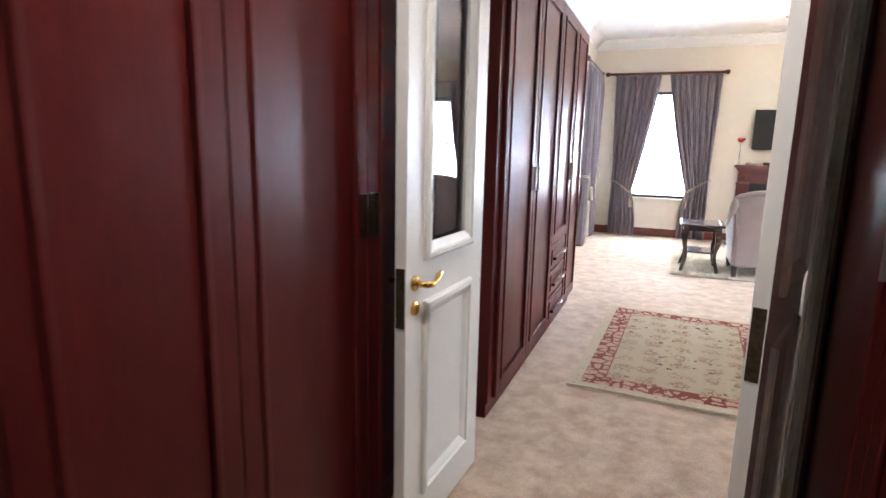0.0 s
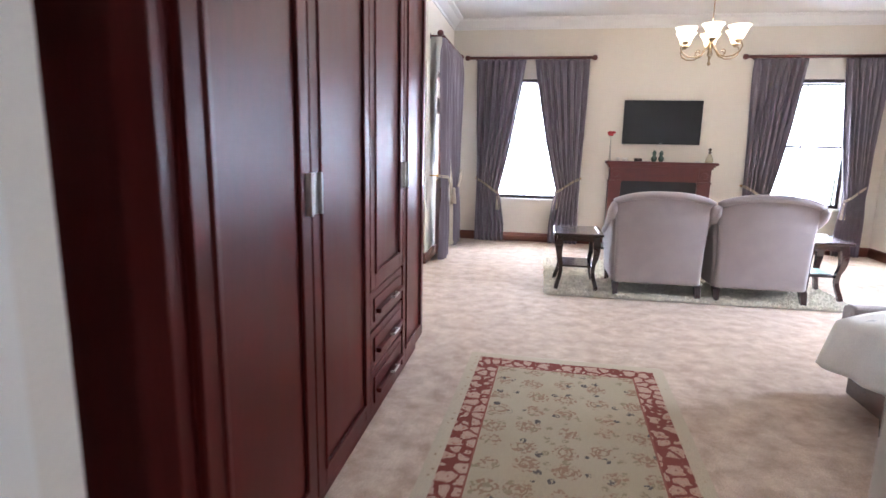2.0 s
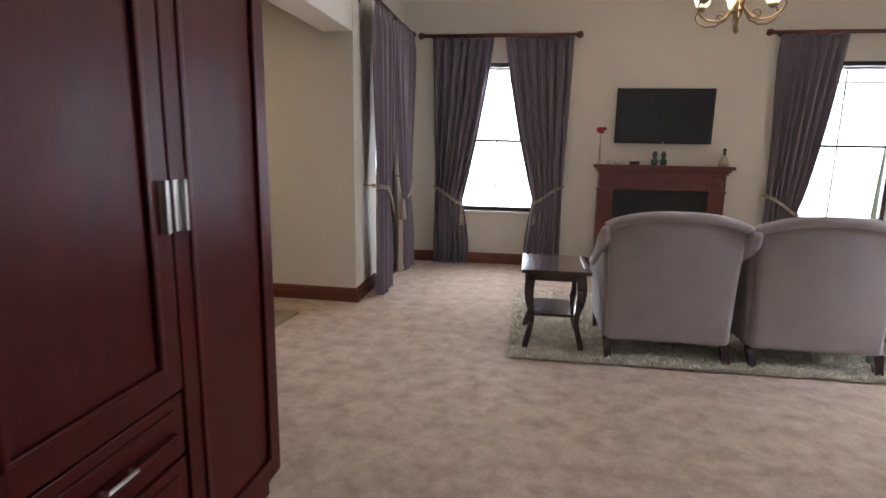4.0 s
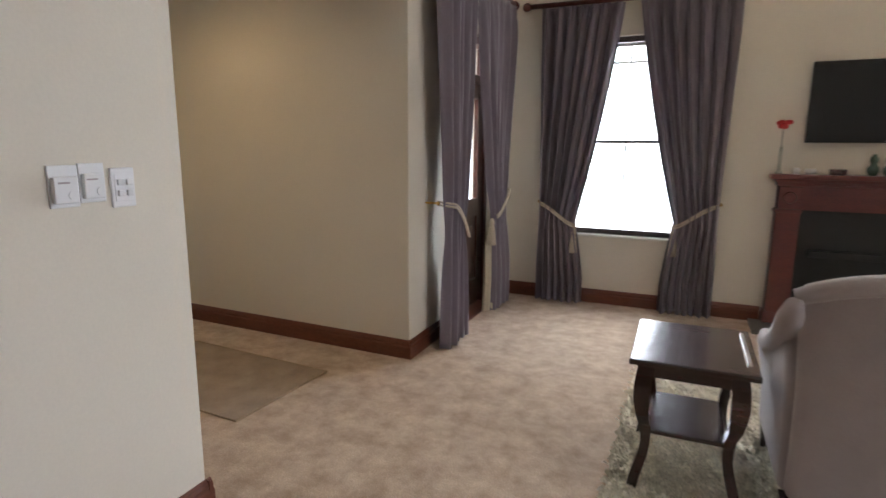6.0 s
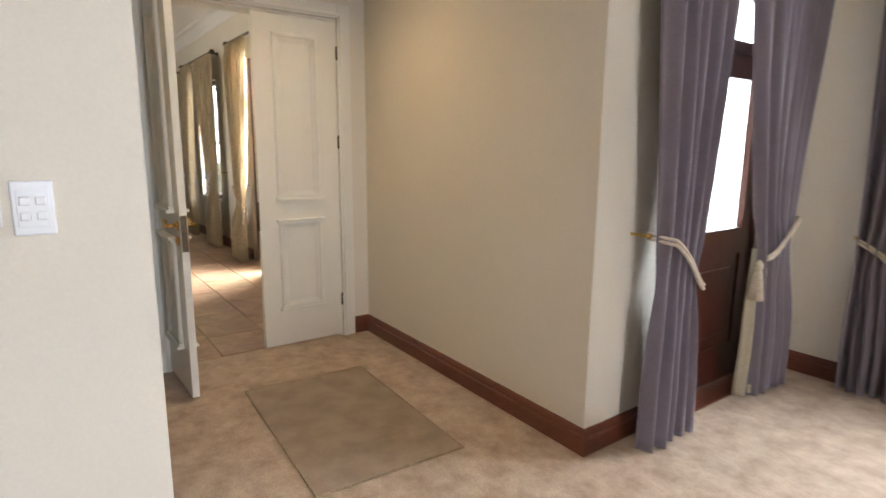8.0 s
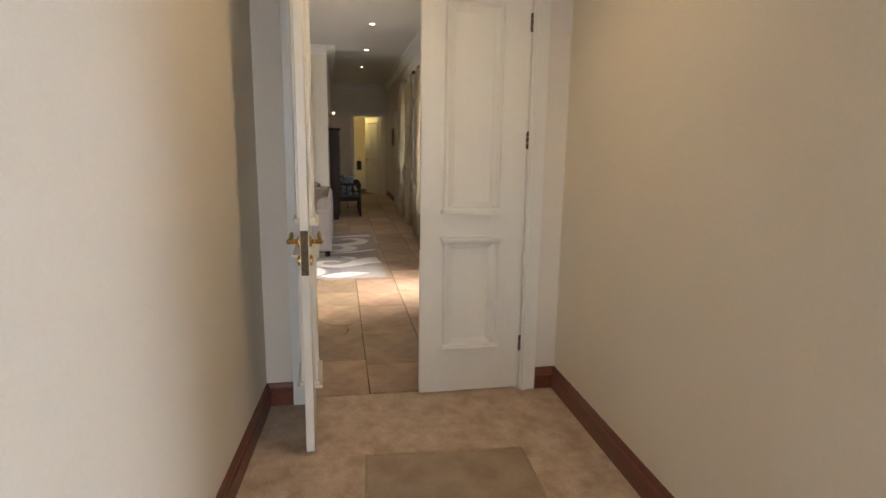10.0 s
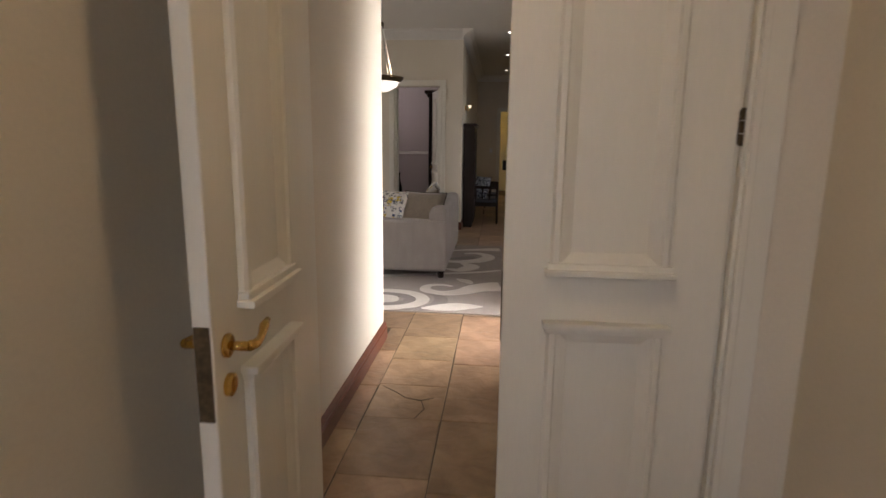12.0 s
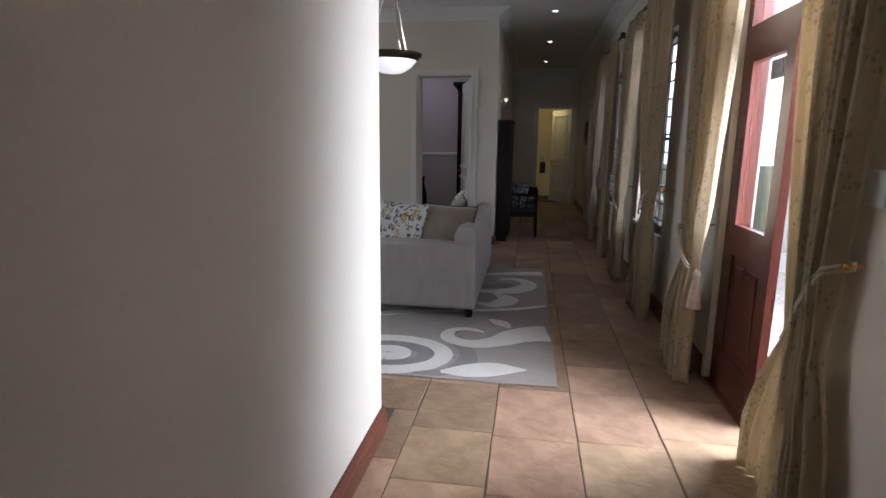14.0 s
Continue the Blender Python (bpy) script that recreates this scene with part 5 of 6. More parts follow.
# ---- hall: garden door, curtains, windows ----
hd = thing("door_6", (-6.2, 8.2, 0), "varnished wooden garden door with glass panel, one leaf open", "door", kind="structure")
bm = boxes((-6.9, -6.83, 8.13, 8.25, 0, 2.62), (-5.62, -5.55, 8.13, 8.25, 0, 2.62), (-6.83, -5.62, 8.13, 8.25, 2.10, 2.17), (-6.83, -5.62, 8.13, 8.25, 2.55, 2.62))
part("door_frame", bm, DOORWOOD, hd)
x0, x1 = -6.83, -6.19
bm = boxes((x0, x0 + 0.11, 8.12, 8.165, 0.01, 2.10), (x1 - 0.11, x1, 8.12, 8.165, 0.01, 2.10), (x0 + 0.11, x1 - 0.11, 8.12, 8.165, 0.01, 0.25), (x0 + 0.11, x1 - 0.11, 8.12, 8.165, 0.86, 1.04), (x0 + 0.11, x1 - 0.11, 8.12, 8.165, 1.96, 2.10), (x0 + 0.11, x1 - 0.11, 8.135, 8.15, 0.25, 0.86))
box(bm, x0 + 0.16, x1 - 0.16, 8.128, 8.138, 0.31, 0.80, bev=0.01)
part("leaf", bm, DOORWOOD, hd)
p = part("pane", boxes((x0 + 0.11, x1 - 0.11, 8.14, 8.145, 1.04, 1.96)), GLASS, hd)
p.visible_shadow = False
p = part("transom_pane", boxes((-6.83, -5.62, 8.18, 8.185, 2.17, 2.55)), GLASS, hd)
p.visible_shadow = False
y0, y1 = 8.26, 8.90
bm = boxes((-5.66, -5.615, y0, y0 + 0.11, 0.01, 2.10), (-5.66, -5.615, y1 - 0.11, y1, 0.01, 2.10), (-5.66, -5.615, y0 + 0.11, y1 - 0.11, 0.01, 0.9), (-5.66, -5.615, y0 + 0.11, y1 - 0.11, 1.96, 2.10))
part("open_leaf", bm, DOORWOOD, hd)
structure("trim_threshold_hall", boxes((-6.9, -5.55, 8.09, 8.29, -0.05, 0.004)), SKIRT, "wooden door threshold", "threshold")

FLORAL = mat("cream_leaf_print_cloth", (0.60, 0.50, 0.33), (0.50, 0.41, 0.26), rough=0.8, scale=4, fine=250, bump=0.12, fine_mix=0.1, trans=0.45)
nt = FLORAL.node_tree
bs = nt.nodes["Principled BSDF"]
old = bs.inputs["Base Color"].links[0].from_socket
tcn = [n for n in nt.nodes if n.type == "TEX_COORD"][0]
vv = nt.nodes.new("ShaderNodeTexVoronoi")
vv.inputs["Scale"].default_value = 62
mpp = nt.nodes.new("ShaderNodeMapping")
mpp.inputs["Scale"].default_value = (1, 1, 0.5)
mpp.inputs["Rotation"].default_value = (0, 0.6, 0)
nt.links.new(tcn.outputs["Object"], mpp.inputs[0])
nt.links.new(mpp.outputs[0], vv.inputs["Vector"])
lt = nt.nodes.new("ShaderNodeMath")
lt.operation = "LESS_THAN"
lt.inputs[1].default_value = 0.36
nt.links.new(vv.outputs["Distance"], lt.inputs[0])
vine = nt.nodes.new("ShaderNodeTexNoise")
vine.inputs["Scale"].default_value = 13
nt.links.new(mpp.outputs[0], vine.inputs["Vector"])
vg = nt.nodes.new("ShaderNodeMath")
vg.operation, vg.inputs[1].default_value = "GREATER_THAN", 0.53
nt.links.new(vine.outputs[0], vg.inputs[0])
vm = nt.nodes.new("ShaderNodeMath")
vm.operation = "MULTIPLY"
nt.links.new(vg.outputs[0], vm.inputs[0])
nt.links.new(lt.outputs[0], vm.inputs[1])
mxx = nt.nodes.new("ShaderNodeMix")
mxx.data_type = "RGBA"
mxx.inputs["B"].default_value = (0.24, 0.19, 0.095, 1)
nt.links.new(vm.outputs[0], mxx.inputs["Factor"])
nt.links.new(old, mxx.inputs["A"])
nt.links.new(mxx.outputs["Result"], bs.inputs["Base Color"])

H = dict(origin=(0, 8.09), along=(1, 0), out=(0, -1), z_top=2.80, cloth=FLORAL, group="hall curtains", off=0.16, depth=0.042)
CL = "cream leaf-printed curtain tied back beside the garden"
curtain(s_out=-5.25, s_in=-5.95, s_tie=-5.62, s_bot=-5.90, z_tie=0.74, label=CL + " door", seed=11, folds=9, hook=0.36, tassel=False, s_tie_out=-5.37, s_bot_out=-5.26, **{**H, "off": 0.10, "depth": 0.036})
curtain(s_out=-7.22, s_in=-6.36, s_tie=-6.70, s_bot=-6.76, z_tie=0.82, label=CL + " door", seed=12, s_tie_out=-6.98, s_bot_out=-7.24, folds=9, **H)
curtain(s_out=-7.98, s_in=-8.85, s_tie=-8.32, s_bot=-8.62, z_tie=0.95, label=CL + " window", seed=13, folds=9, **H)
curtain(s_out=-9.95, s_in=-9.25, s_tie=-9.6, s_bot=-9.5, z_tie=0.85, label=CL + " window", seed=14, folds=9, **H)
curtain(s_out=-10.75, s_in=-11.45, s_tie=-11.15, s_bot=-11.2, z_tie=0.95, label=CL + " window", seed=15, folds=8, **H)
curtain(s_out=-12.6, s_in=-11.95, s_tie=-12.3, s_bot=-12.2, z_tie=0.95, label=CL + " window", seed=16, folds=8, **H)
for a, b in ((-7.25, -5.15), (-9.98, -8.05), (-12.65, -10.72)):
    rod("curtain_rod", (a, 7.97, 2.83), (b, 7.97, 2.83), (0, 0.12, 0), "dark bronze curtain rod with ball finials", BRONZE, r=0.016, knob=0.035)
for i, (a, b) in enumerate(((-9.6, -8.4), (-12.3, -11.1))):
    window("window_%d" % (i + 3), a, b, 8.09, 0.7, 2.5, "hall sash window with dark frame and burglar bars")
    e = thing("burglar_bars", ((a + b) / 2, 8.12, 0.7), "dark painted steel burglar bars in the window", "burglar bars", "window burglar bars")
    for k in range(11):
        z = 0.82 + k * 0.155
        part("bar", boxes((a + 0.005, b - 0.005, 8.112, 8.124, z - 0.006, z + 0.006)), SOOT, e)
    for k in range(3):
        x = a + 0.3 * (k + 1)
        part("upright", boxes((x - 0.008, x + 0.008, 8.124, 8.130, 0.7, 2.5)), SOOT, e)
e = thing("light_switch", (-5.36, 8.09, 1.36), "white plastic light switch plate on the hall wall", "light switch")
part("back_plate", boxes((-5.40, -5.29, 8.078, 8.09, 1.29, 1.42), bev=0.004), PLASTIC, e)
part("rocker", boxes((-5.36, -5.33, 8.072, 8.078, 1.345, 1.375), bev=0.002), PLASTIC, e)
e = thing("wall_socket", (-7.75, 8.09, 0.42), "white plastic wall socket on the hall wall", "socket", "wall sockets")
part("back_plate", boxes((-7.80, -7.70, 8.08, 8.09, 0.36, 0.48), bev=0.003), PLASTIC, e)

# ---- hall rug with carved swirls ----
hr = thing("swirl_rug", (-8.2, 5.7, 0), "taupe wool rug with large pale and grey carved swirls", "rug")
TAUPE = mat("taupe_wool", (0.30, 0.255, 0.22), (0.25, 0.21, 0.18), rough=0.95, scale=5, fine=220, bump=0.4, sheen=0.2)
PALE = mat("pale_wool", (0.66, 0.61, 0.55), (0.58, 0.535, 0.48), rough=0.95, scale=5, fine=220, bump=0.4, sheen=0.2)
GREYW = mat("grey_wool", (0.20, 0.17, 0.15), (0.165, 0.14, 0.125), rough=0.95, scale=5, fine=220, bump=0.4, sheen=0.2)
part("rug_body", boxes((-9.92, -6.54, 4.0, 7.13, 0.0, 0.012), bev=0.004), TAUPE, hr)


def ribbon(pts, widths, z, material, label):
    """A flat carved band along pts."""
    pts = [Vector((*p, 0)) for p in pts]
    bm = bmesh.new()
    rows = []
    for i, p in enumerate(pts):
        d = (pts[min(i + 1, len(pts) - 1)] - pts[max(i - 1, 0)]).normalized()
        n = Vector((-d.y, d.x, 0)) * widths[i] / 2
        rows.append([bm.verts.new(q) for q in (p + n + Vector((0, 0, 0.011)), p + n + Vector((0, 0, z)), p - n + Vector((0, 0, z)), p - n + Vector((0, 0, 0.011)))])
    for a, b in zip(rows, rows[1:]):
        for k in range(3):
            bm.faces.new((a[k], a[k + 1], b[k + 1], b[k]))
    part("swirl", bm, material, hr, label)


def arc(cx, cy, rx, ry, a0, a1, n=26, grow=0.0):
    return [(cx + (rx + grow * k / n) * math.cos(radians(a0 + (a1 - a0) * k / n)), cy + (ry + grow * k / n) * math.sin(radians(a0 + (a1 - a0) * k / n))) for k in range(n + 1)]


def smooth_line(pts, n=30):
    """Points along a smooth curve through pts; each point may carry further numbers."""
    out = []
    for k in range(n + 1):
        t = k / n * (len(pts) - 1)
        i = min(int(t), len(pts) - 2)
        f = t - i
        p0, p1, p2, p3 = (pts[max(0, min(len(pts) - 1, j))] for j in (i - 1, i, i + 1, i + 2))
        out.append(tuple(0.5 * (2 * b + (c - a) * f + (2 * a - 5 * b + 4 * c - d) * f * f + (3 * b - a - 3 * c + d) * f ** 3) for a, b, c, d in zip(p0, p1, p2, p3)))
    return out


def swirl_eye(cx, cy, k, m):
    """Rings of pale and grey wool round an eye, with a crescent and a leaf."""
    ribbon(arc(cx, cy, 0.30 * k, 0.40 * k, 0, 360), [0.13 * k] * 27, 0.0165, PALE, "pale carved ring")
    ribbon(arc(cx, cy, 0.19 * k, 0.27 * k, 0, 360), [0.11 * k] * 27, 0.0160, GREYW, "grey carved ring")
    ribbon(arc(cx, cy, 0.075 * k, 0.10 * k, 0, 360), [0.13 * k] * 27, 0.0170, PALE, "pale carved eye")
    line = smooth_line([(cx + m * 0.30 * k, cy + 0.22 * k, 0.02), (cx + m * 0.28 * k, cy + 0.42 * k, 0.10 * k), (cx + m * 0.12 * k, cy + 0.55 * k, 0.14 * k), (cx - m * 0.1 * k, cy + 0.56 * k, 0.12 * k), (cx - m * 0.3 * k, cy + 0.42 * k, 0.03)])
    ribbon([p[:2] for p in line], [p[2] for p in line], 0.0155, GREYW, "grey carved crescent")
    line = smooth_line([(cx + m * 0.27 * k, cy + 0.42 * k, 0.04), (cx + m * 0.22 * k, cy + 0.60 * k, 0.20 * k), (cx + m * 0.16 * k, cy + 0.78 * k, 0.20 * k), (cx + m * 0.14 * k, cy + 0.98 * k, 0.01)])
    ribbon([p[:2] for p in line], [p[2] for p in line], 0.0168, PALE, "pale carved leaf")


def swirl_scroll(pts, z, material, label):
    line = smooth_line(pts, 36)
    ribbon([(p[0], min(7.11, p[1])) for p in line], [max(0.01, p[2]) for p in line], z, material, label)


swirl_eye(-6.90, 5.96, 1.0, 1)
swirl_eye(-7.3, 4.7, 1.1, 1)
swirl_scroll([(-7.46, 6.60, 0.03), (-7.52, 6.47, 0.06), (-7.45, 6.34, 0.09), (-7.28, 6.34, 0.12), (-7.18, 6.52, 0.15), (-7.27, 6.72, 0.2), (-7.42, 6.86, 0.28), (-7.5, 7.0, 0.34), (-7.52, 7.1, 0.36)], 0.0166, PALE, "pale carved scroll")
swirl_scroll([(-7.60, 6.80, 0.03), (-7.72, 6.72, 0.12), (-7.80, 6.62, 0.03)], 0.0163, PALE, "pale carved scroll barb")
swirl_scroll([(-7.55, 5.3, 0.04), (-7.85, 5.8, 0.1), (-8.0, 6.3, 0.07), (-8.15, 6.8, 0.06), (-8.3, 7.1, 0.04)], 0.0158, PALE, "pale carved wave")
swirl_scroll([(-8.3, 6.45, 0.03), (-8.25, 6.62, 0.16), (-8.45, 6.75, 0.2), (-8.65, 6.62, 0.05)], 0.0161, PALE, "pale carved leaf")
swirl_scroll([(-8.75, 6.3, 0.03), (-8.72, 6.6, 0.14), (-8.85, 6.85, 0.2), (-9.1, 6.95, 0.16), (-9.3, 6.8, 0.1), (-9.25, 6.62, 0.05)], 0.0164, PALE, "pale carved scroll")
swirl_scroll([(-8.9, 6.45, 0.04), (-9.0, 6.68, 0.18), (-9.1, 6.75, 0.05)], 0.0159, GREYW, "grey carved crescent")
swirl_scroll([(-9.45, 6.4, 0.03), (-9.55, 6.7, 0.12), (-9.6, 6.95, 0.2), (-9.62, 7.1, 0.2)], 0.0160, PALE, "pale carved wave")

# ---- sofa ----
so = thing("sofa", (-8.8, 6.05, 0), "grey woven sofa with loose back cushions on the rug", "sofa")
SX0, SX1, SY0, SY1 = -9.80, -7.78, 5.55, 6.49
part("seat_base", boxes((SX0 + 0.02, SX1 - 0.02, SY0 + 0.03, SY1 - 0.02, 0.09, 0.30), bev=0.02), SOFAGREY, so)
for a, b in ((SX1 - 0.20, SX1), (SX0, SX0 + 0.20)):
    part("arm", boxes((a, b, SY0, SY1, 0.09, 0.665), bev=0.03), SOFAGREY, so)
bm = bmesh.new()
ring = [(SY1 - 0.19, 0.09), (SY1 - 0.005, 0.09), (SY1, 0.40), (SY1 - 0.005, 0.76), (SY1 - 0.03, 0.80), (SY1 - 0.10, 0.815), (SY1 - 0.16, 0.795), (SY1 - 0.19, 0.75)]
rows = [[bm.verts.new((SX0 + 0.02 + (SX1 - SX0 - 0.04) * k / 14, y, z + (0.02 * math.sin(math.pi * k / 14) if z > 0.5 else 0))) for y, z in ring] for k in range(15)]
for p, q in zip(rows, rows[1:]):
    for k in range(8):
        bm.faces.new((p[k], p[(k + 1) % 8], q[(k + 1) % 8], q[k]))
bm.faces.new(rows[0])
bm.faces.new(rows[-1][::-1])
soften(part("backrest", bm, SOFAGREY, so), 0.015, 3)
for k in range(2):
    a = SX0 + 0.21 + k * 0.80
    part("seat_cushion", boxes((a, a + 0.79, SY0 + 0.02, SY1 - 0.2, 0.30, 0.47), bev=0.05), SOFAGREY, so)
for x in (SX0 + 0.07, SX1 - 0.07):
    for y in (SY0 + 0.07, SY1 - 0.06):
        part("leg", sweep(bmesh.new(), [(x, y, 0.012), (x, y, 0.1)], [0.034, 0.042], n=4), DARKWOOD, so)


DARKWELT = mat("dark_brown_welt", (0.07, 0.055, 0.045), rough=0.85)


def pillow(name, c, size, turn, material, label, lean=12):
    e = thing(name, (0, 0, 0), label, "cushion", "sofa cushions")

    def face(s):
        def fn(u, v):
            x, z = (2 * u - 1), (2 * v - 1)
            puff = (1 - abs(x) ** 2.6) * (1 - abs(z) ** 2.6)
            k = 1 - 0.06 * (1 - abs(x)) * abs(z) - 0.0
            return (x * size[0] / 2 * (1 - 0.05 * (1 - z * z)), s * size[1] / 2 * puff ** 0.6, z * size[2] / 2 * (1 - 0.05 * (1 - x * x)))
        return fn
    bm = sheet(bmesh.new(), 16, 16, face(1))
    sheet(bm, 16, 16, face(-1))
    bmesh.ops.remove_doubles(bm, verts=bm.verts, dist=0.0005)
    part("cover", bm, material, e, smooth=True)
    rim = [(size[0] / 2 * a * (1 - 0.05 * (1 - b * b)), 0, size[2] / 2 * b * (1 - 0.05 * (1 - a * a))) for a, b in [(-1 + k / 4, -1) for k in range(9)] + [(1, -1 + k / 4) for k in range(1, 9)] + [(1 - k / 4, 1) for k in range(1, 9)] + [(-1, 1 - k / 4) for k in range(1, 9)]]
    part("piping", sweep(bmesh.new(), rim, 0.007, n=6), DARKWELT if material is CUSHION else material, e)
    e.location, e.rotation_euler = c, (radians(-lean), 0, radians(turn))
    return e


PRINT = mat("bright_letter_print", (0.72, 0.71, 0.67), (0.66, 0.64, 0.58), rough=0.85, scale=6, fine=200, fine_mix=0.05)
nt = PRINT.node_tree
bs = nt.nodes["Principled BSDF"]
sock = bs.inputs["Base Color"].links[0].from_socket
tcn = [n for n in nt.nodes if n.type == "TEX_COORD"][0]
for sc, thr, colr in ((9, 0.36, (0.03, 0.04, 0.07)), (6, 0.3, (0.62, 0.45, 0.03)), (11, 0.3, (0.05, 0.08, 0.16))):
    vv = nt.nodes.new("ShaderNodeTexVoronoi")
    vv.distance, vv.inputs["Scale"].default_value = "CHEBYCHEV", sc * 1.6
    off = nt.nodes.new("ShaderNodeMapping")
    off.inputs["Location"].default_value = (sc, sc * 2, 0)
    nt.links.new(tcn.outputs["Object"], off.inputs[0])
    nt.links.new(off.outputs[0], vv.inputs["Vector"])
    nz = nt.nodes.new("ShaderNodeTexNoise")
    nz.inputs["Scale"].default_value = 55
    nt.links.new(off.outputs[0], nz.inputs["Vector"])
    g1, g2, g3 = (nt.nodes.new("ShaderNodeMath") for _ in range(3))
    g1.operation, g2.operation, g3.operation = "LESS_THAN", "GREATER_THAN", "MULTIPLY"
    g1.inputs[1].default_value, g2.inputs[1].default_value = thr, 0.5
    nt.links.new(vv.outputs["Distance"], g1.inputs[0])
    nt.links.new(nz.outputs[0], g2.inputs[0])
    nt.links.new(g1.outputs[0], g3.inputs[0])
    nt.links.new(g2.outputs[0], g3.inputs[1])
    mx = nt.nodes.new("ShaderNodeMix")
    mx.data_type = "RGBA"
    mx.inputs["B"].default_value = (*colr, 1)
    nt.links.new(g3.outputs[0], mx.inputs["Factor"])
    nt.links.new(sock, mx.inputs["A"])
    sock = mx.outputs["Result"]
nt.links.new(sock, bs.inputs["Base Color"])
pillow("cushion", (-8.08, 6.17, 0.70), (0.56, 0.24, 0.54), 66, CUSHION, "plump taupe velvet back cushion", lean=25)
pillow("cushion", (-8.75, 6.2, 0.72), (0.6, 0.24, 0.5), 10, CUSHION, "plump taupe velvet back cushion", lean=18)
pillow("cushion", (-8.16, 5.74, 0.70), (0.56, 0.18, 0.52), 60, PRINT, "white cushion printed with bright letters", lean=20)
pillow("cushion", (-9.25, 6.15, 0.75), (0.5, 0.2, 0.5), 5, PRINT, "white cushion printed with bright letters", lean=15)

# ---- pendant lamp in the living room ----
pl = thing("pendant_lamp", (-7.5, 5.84, 2.0), "alabaster bowl pendant lamp hung on three rods, lit", "pendant lamp")
PX, PY = -7.5, 5.84
part("bowl", lathe(bmesh.new(), PX, PY, [(0.01, 2.0), (0.08, 2.01), (0.15, 2.05), (0.195, 2.105), (0.19, 2.106), (0.14, 2.06), (0.07, 2.025)], n=28, cap=False), PENDANT, pl, "glowing white bowl", smooth=True)
part("rim", lathe(bmesh.new(), PX, PY, [(0.19, 2.095), (0.225, 2.125), (0.23, 2.145), (0.2, 2.15), (0.19, 2.11)], n=28, cap=False), BRONZE, pl, "dark bronze rim", smooth=True)
for k in range(3):
    a = k * 2.094 + 0.6
    part("rod", sweep(bmesh.new(), [(PX + 0.2 * math.cos(a), PY + 0.2 * math.sin(a), 2.14), (PX + 0.03 * math.cos(a), PY + 0.03 * math.sin(a), 2.62)], 0.007, n=6), STEEL, pl)
part("stem", lathe(bmesh.new(), PX, PY, [(0.03, 2.6), (0.035, 2.66), (0.012, 2.68), (0.012, HCEIL - 0.05), (0.06, HCEIL - 0.02), (0.065, HCEIL)], n=14), BRONZE, pl, smooth=True)
bulb("pendant_bulb", (PX, PY, 2.2), 12, 0.08)

for x in (-11.7, -14.1, -16.6):
    downlight(x, 7.17, HCEIL, watts=9)
downlight(-9.3, 7.15, HCEIL, watts=0)

# ---- corridor furniture ----
EBONY = mat("ebonised_oak", (0.022, 0.013, 0.010), (0.013, 0.009, 0.007), rough=0.6, scale=3, fine=30, stretch=(1, 6, 3), bump=0.05, spec=0.2)
cab = thing("tall_cabinet", (-12.2, 6.6, 0), "tall dark wooden cabinet against the corridor wall", "cabinet")
part("body", boxes((-12.7, -11.8, 6.42, 6.60, 0.08, 1.80)), EBONY, cab)
part("plinth", boxes((-12.68, -11.82, 6.43, 6.58, 0, 0.08)), EBONY, cab)
part("top", boxes((-12.74, -11.76, 6.41, 6.64, 1.80, 1.85), bev=0.01), EBONY, cab)
for a, b in ((-12.69, -12.26), (-12.24, -11.81)):
    bm = boxes((a, b, 6.60, 6.615, 0.1, 1.79))
    box(bm, a + 0.06, b - 0.06, 6.615, 6.622, 0.2, 1.7, bev=0.003)
    d = part("door", bm, EBONY, cab)
    part("knob", ball(bmesh.new(), (b - 0.03 if a < -12.5 else a + 0.03, 6.63, 1.0), 0.012), BRASS, d, "brass knob")


